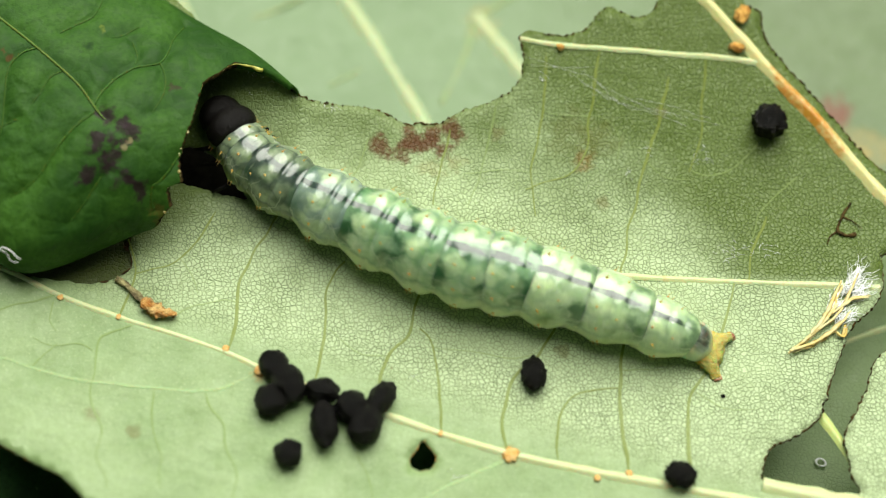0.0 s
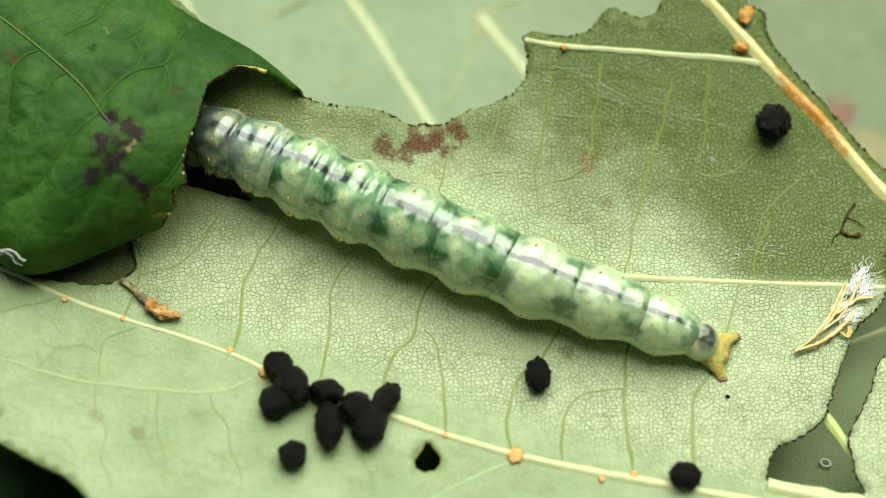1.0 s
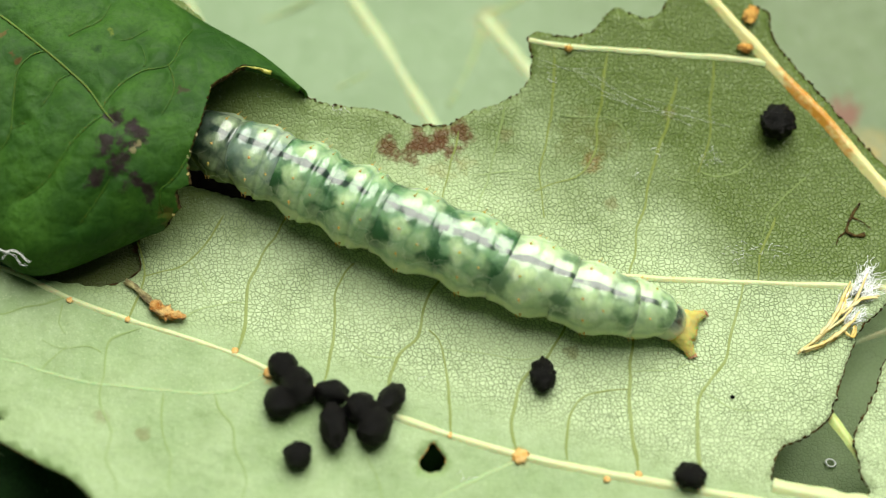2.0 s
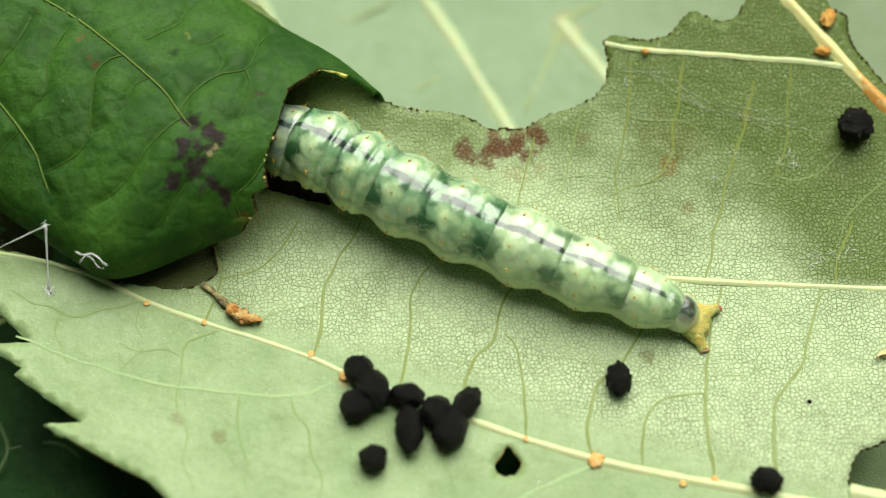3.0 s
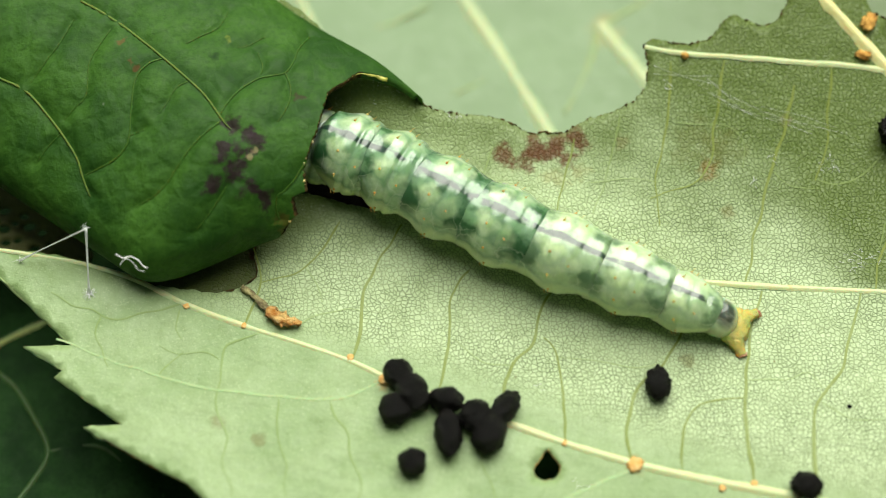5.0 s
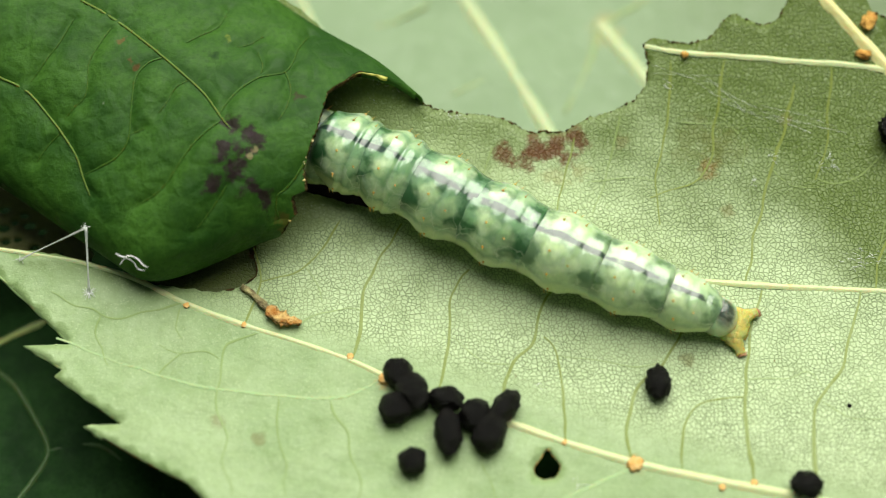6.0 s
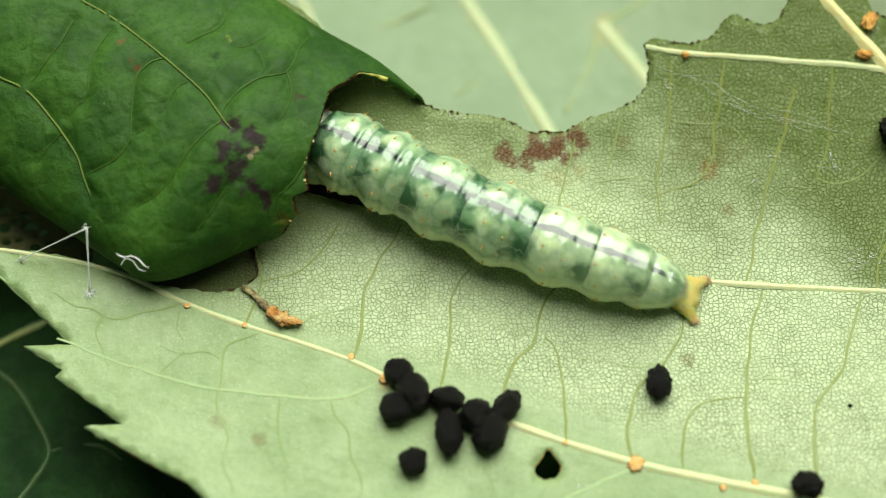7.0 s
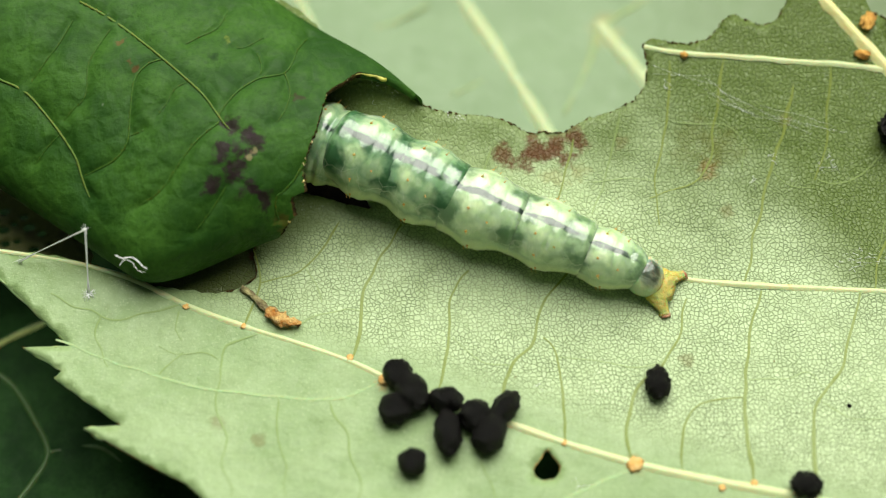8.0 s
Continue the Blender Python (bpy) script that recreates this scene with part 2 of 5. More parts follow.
    return g.finish(colour, 0.4, normal, 0.3, Subsurface_Weight=1.0, Subsurface_Scale=0.45 * MM, Subsurface_Radius=(0.9, 1.0, 0.6),
                    Coat_Weight=1.0, Coat_Roughness=0.12, Coat_IOR=1.7, Coat_Normal=wet)


def tail_skin():
    """Clear tail end with a dark grey patch inside it, amber at its hind margin."""
    g = Graph("tail_skin")
    x, y, z = g.split()
    patch = g.span(g.vmath("DISTANCE", g.warped(1.8, 0.4), (-0.15, 0.0, 0.6)), 0.35, 0.75, 1.0, 0.0)
    streak = g.span(g.noise(1.6, 4, 0.6, g.vmath("MULTIPLY", g.co, (0.7, 2.5, 1.0))), 0.45, 0.62)
    colour = g.mix(g.span(x, -0.75, -0.35, 1.0, 0.0), (0.50, 0.60, 0.36), (0.50, 0.42, 0.09))
    colour = g.mix(g.math("MULTIPLY", patch, 0.95), colour, (0.035, 0.05, 0.035))
    colour = g.mix(g.math("MULTIPLY", streak, 0.3), colour, (0.5, 0.55, 0.42))
    return g.finish(colour, 0.3, g.bump(g.noise(2.0, 4, 0.6), 0.14, 0.8), 0.4, Subsurface_Weight=0.8, Subsurface_Scale=0.25 * MM, Coat_Weight=1.0, Coat_Roughness=0.2, Coat_IOR=1.5)


STAIN = [(2.47, 4.16), (3.39, 3.78), (3.82, 4.35), (4.68, 4.63), (5.07, 3.88), (5.55, 4.72), (4.33, 4.07)]
SPOT = [(-1.5, 99.0), (-0.7, 102.0), (-0.3, 105.0), (-1.2, 112.0), (-0.4, 117.0), (-0.8, 125.0), (-0.4, 121.0), (0.4, 128.0), (1.0, 135.0), (-0.8, 107.0)]
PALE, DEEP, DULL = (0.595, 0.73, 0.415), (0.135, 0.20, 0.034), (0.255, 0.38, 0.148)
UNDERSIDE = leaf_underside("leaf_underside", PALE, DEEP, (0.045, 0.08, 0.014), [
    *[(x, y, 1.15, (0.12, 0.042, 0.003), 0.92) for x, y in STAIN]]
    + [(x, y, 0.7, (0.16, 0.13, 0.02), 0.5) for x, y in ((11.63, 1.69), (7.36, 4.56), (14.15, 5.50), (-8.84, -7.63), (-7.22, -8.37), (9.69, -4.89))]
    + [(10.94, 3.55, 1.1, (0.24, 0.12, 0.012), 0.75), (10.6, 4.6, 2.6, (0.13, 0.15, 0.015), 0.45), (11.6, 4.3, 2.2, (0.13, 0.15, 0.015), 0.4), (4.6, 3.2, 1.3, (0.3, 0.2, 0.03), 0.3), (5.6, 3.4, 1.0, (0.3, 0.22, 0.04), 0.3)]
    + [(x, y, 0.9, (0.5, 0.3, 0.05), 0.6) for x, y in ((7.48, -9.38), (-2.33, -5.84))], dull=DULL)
# margin paints the shade over the far leaf's right side
FAR_LEAF = leaf_underside("far_leaf_underside", (0.28, 0.395, 0.215), (0.235, 0.345, 0.175), (0.2, 0.3, 0.12), [
    (x, y, 2.0, (0.22, 0.07, 0.035), 0.9) for x, y in [(23.52, 10.54)]] + [(x, y, 2.0, (0.5, 0.36, 0.1), 0.45) for x, y in ((24.46, 9.05), (7.45, 15.4), (25.43, 8.46))], net=0.3, margin=(0.145, 0.21, 0.085))
FAR_RIB = vein_skin("far_rib_skin", (0.47, 0.55, 0.30), (0.55, 0.48, 0.2), 0.0)
FAR_VEIN = vein_skin("far_vein_skin", (0.30, 0.39, 0.17), (0.34, 0.35, 0.13), 0.0)
BRIDGE_RIB = vein_skin("bridge_rib_skin", (0.50, 0.58, 0.20), (0.5, 0.45, 0.12), 0.0)
# near black, paints the shade that shows through the cut
CUT_SHADE = plain("cut_shade_black", (0.003, 0.003, 0.002), (0.009, 0.008, 0.005), 2.0, 0.9, 0.1, 0.03)
# leaf under the roll: shade painted in brown-green, plus a reddish spot
SHADED_FLAP = leaf_underside("shaded_flap_skin", (0.085, 0.115, 0.022), (0.055, 0.075, 0.014), (0.03, 0.032, 0.006), [(-7.75, -0.1, 0.5, (0.12, 0.022, 0.008), 0.8)], net=1.0, through=0.05)
SHADE_LEAF = leaf_underside("shaded_leaf_underside", (0.28, 0.39, 0.17), (0.2, 0.3, 0.1), (0.1, 0.15, 0.05), net=0.5)
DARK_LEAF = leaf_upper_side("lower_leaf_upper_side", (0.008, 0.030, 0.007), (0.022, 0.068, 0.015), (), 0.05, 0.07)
RIB = vein_skin("rib_skin", (0.57, 0.63, 0.33), (0.60, 0.36, 0.08), -0.04)
RUSTY_RIB = rusty_skin("rusty_rib_skin", (0.74, 0.70, 0.32), (0.58, 0.26, 0.03), 19.0, 21.6)
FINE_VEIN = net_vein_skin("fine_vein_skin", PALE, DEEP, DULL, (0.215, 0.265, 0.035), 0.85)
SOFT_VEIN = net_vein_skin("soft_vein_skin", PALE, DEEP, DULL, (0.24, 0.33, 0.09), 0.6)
LOWER_VEIN = vein_skin("lower_vein_skin", (0.045, 0.10, 0.02), (0.03, 0.07, 0.015), 0.0)
UPPER_VEIN = vein_skin("upper_vein_skin", (0.11, 0.17, 0.03), (0.10, 0.13, 0.025), 0.0, 0.1)
UPPER_CROSS = vein_skin("upper_cross_skin", (0.05, 0.115, 0.015), (0.045, 0.09, 0.012), 0.0, 0.1)
PALE_VEIN = vein_skin("pale_vein_skin", (0.29, 0.41, 0.165), (0.30, 0.39, 0.14), 0.0)
# inside of the roll: pale underside painted near black for the shade in there
SHADED_INNER = leaf_underside("shaded_rolled_underside", (0.035, 0.065, 0.010), (0.02, 0.04, 0.005), (0.012, 0.025, 0.004), (), 0.6, 0.02)
RIM = plain("chewed_rim", (0.010, 0.008, 0.003), (0.11, 0.07, 0.02), 4.5, 0.9, 0.05, 0.15)
FLAP = plain("torn_flap", (0.75, 0.72, 0.15), (0.5, 0.48, 0.08), 2.0, 0.3, 0.05, 0.6, 0.2)
FRASS = plain("frass", (0.002, 0.0017, 0.0015), (0.007, 0.006, 0.005), 2.5, 0.25, 0.2, 0.2)
GALL = plain("gall", (0.70, 0.36, 0.08), (0.75, 0.50, 0.2), 2.5, 0.6)
BUD = plain("dry_bud", (0.48, 0.17, 0.02), (0.85, 0.58, 0.22), 3.0, 0.35, 0.2)
STALK = plain("dry_stalk", (0.10, 0.07, 0.03), (0.5, 0.44, 0.2), 2.2, 0.6, 0.15)
STRAW = plain("torn_fibre", (0.88, 0.82, 0.48), (0.82, 0.58, 0.13), 1.2, 0.5, 0.05, 0.4, 0.2)
SILK = plain("silk", (0.92, 0.93, 0.92), (0.85, 0.87, 0.86), 4.0, 0.35, 0.01, 0.6)
# thorax: greyer, clearer skin, also painted darker for the roll's shade
SKINS = {"thorax": larva_skin("shaded_thorax_skin", (0.065, 0.10, 0.07), 0.4, 0.4, (0.18, 0.23, 0.07)),
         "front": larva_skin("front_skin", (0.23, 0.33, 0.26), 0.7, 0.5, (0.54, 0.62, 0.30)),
         "middle": larva_skin("middle_skin", (0.24, 0.42, 0.22), 0.72, 0.9),
         "rear": larva_skin("rear_skin", (0.46, 0.63, 0.36), 0.92, 0.7)}
SETA = plain("seta", (0.55, 0.30, 0.05), (0.7, 0.5, 0.15), 6.0, 0.35, 0.01)
WART = plain("wart", (0.62, 0.45, 0.10), (0.45, 0.26, 0.05), 8.0, 0.3, 0.02, 0.5, None, Subsurface_Weight=0.4, Subsurface_Scale=0.2 * MM)
PROLEG = plain("proleg_skin", (0.72, 0.60, 0.15), (0.55, 0.53, 0.17), 2.2, 0.25, 0.12, 0.5, 0.15, Subsurface_Weight=0.7, Subsurface_Scale=0.25 * MM)
TOE = plain("proleg_toe", (0.36, 0.11, 0.05), (0.62, 0.36, 0.2), 5.0, 0.4, 0.08)
SCAB = plain("rusty_scab", (0.50, 0.20, 0.025), (0.75, 0.44, 0.10), 2.5, 0.7, 0.15)
TAIL_SKIN = tail_skin()
HEAD = plain("head_shell", (0.003, 0.002, 0.002), (0.006, 0.005, 0.004), 3.0, 0.16, 0.1, 0.16)
# dark green of the unseen ring that blocks low sky light
BLOCKER_GREEN = plain("foliage", (0.012, 0.03, 0.008), (0.04, 0.08, 0.02), 0.03, 0.8, 3.0)
LITTER = plain("leaf_litter", (0.012, 0.014, 0.006), (0.035, 0.04, 0.015), 0.05, 0.9, 2.0)
NETTED = leaf_underside("dry_netted_leaf", (0.34, 0.35, 0.15), (0.22, 0.23, 0.08), (0.06, 0.06, 0.02))


# ---- mesh helpers: shapes in millimetres ----
def part(name, bm, material, parent=None, label=""):
    bmesh.ops.scale(bm, vec=(MM, MM, MM), verts=bm.verts)
    me = bpy.data.meshes.new(name)
    bm.to_mesh(me)
    bm.free()
    for m in material if isinstance(material, (list, tuple)) else [material]:
        me.materials.append(m)
    me.polygons.foreach_set("use_smooth", [True] * len(me.polygons))
    ob = new(name, me)
    ob.parent = parent
    return tagged(ob, label)


def thing(name, at, label, category, group=""):
    ob = new(name)
    ob.empty_display_size = 0.002
    ob.matrix_world = Matrix.Translation(Vector(at) * MM)
    return tagged(ob, label, category, group)


def spline(points, step, closed=False):
    """A smooth line through points, resampled at about even steps."""
    p = [Vector(q) for q in points]
    n = len(p)
    out = []
    for i in range(n if closed else n - 1):
        at = lambda k: p[k % n] if closed else p[min(max(k, 0), n - 1)]
        a, b, c, d = at(i - 1), at(i), at(i + 1), at(i + 2)
        count = max(1, int((c - b).length / step))
        for k in range(count):
            t = k / count
            out.append(0.5 * ((2 * b) + (c - a) * t + (2 * a - 5 * b + 4 * c - d) * t * t + (3 * b - a - 3 * c + d) * t ** 3))
    if not closed:
        out.append(p[-1])
    return out


def tube(bm, line, radius, sides=6, flat=1.0, rough=0.0):
    """A tube along a line of 3D points; radius(k), k from 0 to 1. flat squeezes it in height."""
    rings = []
    n = len(line)
    for i, p in enumerate(line):
        way = (line[min(i + 1, n - 1)] - line[max(i - 1, 0)]).normalized()
        across = way.cross(Vector((0, 0, 1)))
        across = across.normalized() if across.length > 1e-4 else Vector((1, 0, 0))
        up = across.cross(way)
        ring = []
        for k in range(sides):
            a = 2 * math.pi * k / sides
            r = radius(i / (n - 1)) * (1 + rough * noise.noise(p * 4 + Vector((k * 1.7, 0, 0))))
            ring.append(bm.verts.new(p + across * (r * math.cos(a)) + up * (r * flat * math.sin(a))))
        rings.append(ring)
    for a, b in zip(rings, rings[1:]):
        for k in range(sides):
            bm.faces.new((a[k], a[(k + 1) % sides], b[(k + 1) % sides], b[k]))
    bm.faces.new(rings[0][::-1])
    bm.faces.new(rings[-1])


def soft(a, k):
    return 0.5 * (a + math.sqrt(a * a + k * k))


def ground_of_leaf(x, y):
    """Height of the large leaf's upper face, without its fine waves."""
    s = min(1, max(0, (x + 4) / 12))
    return 0.30 * soft(y - 1.5, 3) + 0.05 * soft(-y - 3, 2) * (1 - 0.8 * s * s * (3 - 2 * s)) - 0.45 + 1.1 * math.exp(-((x + 2.2) ** 2 + (y - 7.6) ** 2) / 6.5)


def blade_wave(x, y):
    return noise.noise(Vector((x * 0.35, y * 0.35, 3))) + 0.4 * noise.noise(Vector((x, y, 7)))


def leaf_face(x, y):
    """Height of the large leaf's upper face with its fine waves."""
    return ground_of_leaf(x, y) + 0.07 * blade_wave(x, y)


def inside(px, py, ring):
    hit = np.zeros(len(px), bool)
    n = len(ring)
    for i in range(n):
        (x1, y1), (x2, y2) = ring[i], ring[(i + 1) % n]
        if y1 == y2:
            continue
        hit ^= ((y1 > py) != (y2 > py)) & (px < (x2 - x1) * (py - y1) / (y2 - y1) + x1)
    return hit


def jag(ring, amount, seed):
    out = []
    n = len(ring)
    for i, p in enumerate(ring):
        way = ring[(i + 1) % n] - ring[i - 1]
        side = Vector((way.y, -way.x)).normalized()
        q = Vector((p.x, p.y, seed))
        out.append(p + side * amount * (noise.noise(q * 1.6) + 0.9 * noise.noise(q * 5) + 0.5 * noise.noise(q * 11)))
    return out


def sheet(rings, step, height, thick, wave=0.0):
    """A leaf blade: the first ring is its outline, the others are holes; filled, given height and thickness."""
    xs = [p.x for p in rings[0]]
    ys = [p.y for p in rings[0]]
    gx, gy = np.meshgrid(np.arange(min(xs), max(xs), step), np.arange(min(ys), max(ys), step * 0.87))
    gx = (gx + (np.arange(gx.shape[0]) % 2)[:, None] * step / 2).ravel()
    gy = gy.ravel()
    keep = inside(gx, gy, [(p.x, p.y) for p in rings[0]])
    for r in rings[1:]:
        keep &= ~inside(gx, gy, [(p.x, p.y) for p in r])
    border = np.array([(p.x, p.y) for r in rings for p in r])
    gx, gy = gx[keep], gy[keep]
    clear = np.array([np.min((border[:, 0] - x) ** 2 + (border[:, 1] - y) ** 2) > (step * 0.45) ** 2 for x, y in zip(gx, gy)])
    pts = [Vector((p.x, p.y)) for r in rings for p in r]
    faces, k = [], 0
    for r in rings:
        faces.append(list(range(k, k + len(r))))
        k += len(r)
    pts += [Vector((float(x), float(y))) for x, y in zip(gx[clear], gy[clear])]
    v2, _, f2, *_ = geometry.delaunay_2d_cdt(pts, [], faces, 2, 1e-5)
    bm = bmesh.new()
    rise = lambda p: height(p.x, p.y) + wave * blade_wave(p.x, p.y)
    top = [bm.verts.new((p.x, p.y, rise(p))) for p in v2]
    low = [bm.verts.new((p.x, p.y, rise(p) - thick)) for p in v2]
    edges = {}
    for f in f2:
        if geometry.area_tri(*[v2[i] for i in f[:3]]) < 1e-9 and len(f) == 3:
            continue
        q = list(f)
        area = sum(v2[q[i - 1]].x * v2[q[i]].y - v2[q[i]].x * v2[q[i - 1]].y for i in range(len(q)))
        if area < 0:
            q.reverse()
        bm.faces.new([top[i] for i in q])
        bm.faces.new([low[i] for i in reversed(q)])
        for i in range(len(q)):
            edges[(q[i - 1], q[i])] = 1
    for a, b in edges:
        if (b, a) not in edges:
            bm.faces.new((top[b], top[a], low[a], low[b]))
    return bm


def ridge(bm, line, radius, high, wander=0.0, seed=0.0):
    """A low rounded ridge along a line on a surface, with feet that run out into it."""
    shape = ((-1.7, -0.25), (-1.15, 0.10), (-0.6, 0.55), (0, 0.72), (0.6, 0.55), (1.15, 0.10), (1.7, -0.25))
    rings, n = [], len(line)
    for i, p in enumerate(line):
        way = (line[min(i + 1, n - 1)] - line[max(i - 1, 0)]).normalized()
        across = way.cross(Vector((0, 0, 1))).normalized()
        r = radius(i / (n - 1)) * (1 + 0.22 * noise.noise(p * 1.7 + Vector((seed, 0, 0))))
        q = p + across * wander * noise.noise(p * 0.9 + Vector((seed, 3, 0)))
        rings.append([bm.verts.new(q + across * (a * r) + Vector((0, 0, b * r * high))) for a, b in shape])
    for a, b in zip(rings, rings[1:]):
        for k in range(len(shape) - 1):
            bm.faces.new((a[k], a[k + 1], b[k + 1], b[k]))


def raised(points, height, step=0.3, lift=0.0):
    return [Vector((p.x, p.y, height(p.x, p.y) + lift)) for p in spline(points, step)]


def vein(parent, points, r0, r1, material, height, name="vein", label="", high=1.0, wander=0.0, step=0.2, taper=False):
    bm = bmesh.new()
    ridge(bm, raised(points, height, step, 0.015), lambda k: 0.68 * (r0 + (r1 - r0) * k) * (min(1, 0.25 + 6 * k) if taper else 1), high, wander, points[0][0])
    return part(name, bm, material, parent, label)


def rim(parent, ring, height, lift=-0.05, skin=None, thick=0.05):
    """Dried brown crumbs along a chewed stretch of edge."""
    bm = bmesh.new()
    line = [Vector((p.x, p.y, height(p.x, p.y) + lift)) for p in ring]
    tube(bm, line, lambda k: max(0.01, thick * (0.7 + 1.7 * noise.noise(Vector((k * len(line) * 0.6, 1, 0))))), 6, 1.5, 0.9)
    return part("chewed_edge", bm, skin or RIM, parent, "" if skin else "dry brown chewed edge")


def ground():
    bm = bmesh.new()
    bmesh.ops.create_grid(bm, x_segments=8, y_segments=8, size=200000)
    ob = part("ground", bm, LITTER, None, "dark shaded ground under the leaves")
    ob.location.z = -0.06
    tagged(ob, "", "ground", "", "structure")


def sky_block_ring():
    """Plain dark ring all round, out of view, added to block low sky light."""
    bm = bmesh.new()
    n = 96
    low, top = [], []
    for k in range(n):
        a = 2 * math.pi * k / n
        r = 480 + 40 * noise.noise(Vector((math.cos(a) * 3, math.sin(a) * 3, 0)))
        low.append(bm.verts.new((r * math.cos(a), r * math.sin(a), -60)))
        top.append(bm.verts.new((r * math.cos(a), r * math.sin(a), 130 + 520 * max(0, -0.88 * math.sin(a) - 0.48 * math.cos(a)) ** 0.6 + 50 * noise.noise(Vector((math.cos(a) * 6, math.sin(a) * 6, 4))))))
    for k in range(n):
        bm.faces.new((low[k], top[k], top[(k + 1) % n], low[(k + 1) % n]))
    tagged(part("backdrop", bm, BLOCKER_GREEN), "unseen dark green ring that cuts low sky light", "foliage", "", "structure")


# ---- the large chewed leaf ----
ROLL_AT, ROLL_WAY, ROLL_ACROSS = Vector((-6.633, 3.111, 0)), Vector((0.8102, -0.5861, 0)), Vector((0.5861, 0.8102, 0))
ROLL_WIDE, ROLL_HIGH, ROLL_TUCK = 6.15, 4.50, 1.30


def ease(k):
    k = min(1, max(0, k))
    return k * k * (3 - 2 * k)


def roll_size(a):
    k = ease((a + 2) / 5)
    wide = ROLL_WIDE - 2.1 * k
    return wide, ROLL_HIGH - 0.7 * k, ROLL_WIDE - wide


def roll_point(a, turn, lift=0.0):
    """turn 0 at the back foot, 90 on top, 180 at the front bulge, 215 tucked under it."""
    wide, high, mid = roll_size(a)
    c, s = math.cos(radians(turn)), math.sin(radians(turn))
    belly = ROLL_TUCK * (1 - c) / 2
    p = ROLL_AT + ROLL_WAY * a + ROLL_ACROSS * (mid + (wide + lift - (0.42 if c > 0 else 0)) * c)
    # the front swells out and down to the leaf, but not at the mouth
    swell = ease((turn - 108) / 52) * ease((2.3 - a) / 3.6)
    p -= ROLL_ACROSS * 1.1 * swell
    bulge = 0.12 * noise.noise(Vector((a * 0.4, turn * 0.03, 5)))
    base = ground_of_leaf(p.x, p.y) * (1 - abs(s)) if c > 0 else 0
    p.z = belly + ((high - belly + lift + bulge) if s > 0 else belly * 1.7) * s + base - 0.45 * swell
    return p


ROLL_EDGE = [(-4, 3.1), (10, 3.0), (16, 2.8), (22, 2.4), (28, 1.9), (34, 1.5), (39, 1.1), (44, 0.75), (57.20, 0.66), (67.86, 0.49), (94.47, 1.21), (120.62, 1.68), (136.04, 2.21), (140.96, 1.86), (157.06, 2.23), (174.58, 2.01), (182, 1.95), (190, 1.8), (196, 0.8), (205, -1.0), (216, -3.5)]


def roll_end(turn):
    t = [e[0] for e in ROLL_EDGE]
    a = float(np.interp(turn, t, [e[1] for e in ROLL_EDGE]))
    return a + 0.07 * noise.noise(Vector((turn * 0.35, 0, 2))) + 0.05 * noise.noise(Vector((turn * 1.1, 0, 8)))


def sunken(a, turn, lines):
    """How deep the lobe dips at a place, along its sunken veins."""
    d2 = (lines[:, 0] - a) ** 2 + ((lines[:, 1] - turn) * 0.085) ** 2
    near = math.sqrt(float(d2.min()))
    return -0.2 * math.exp(-(near / 0.3) ** 1.2)


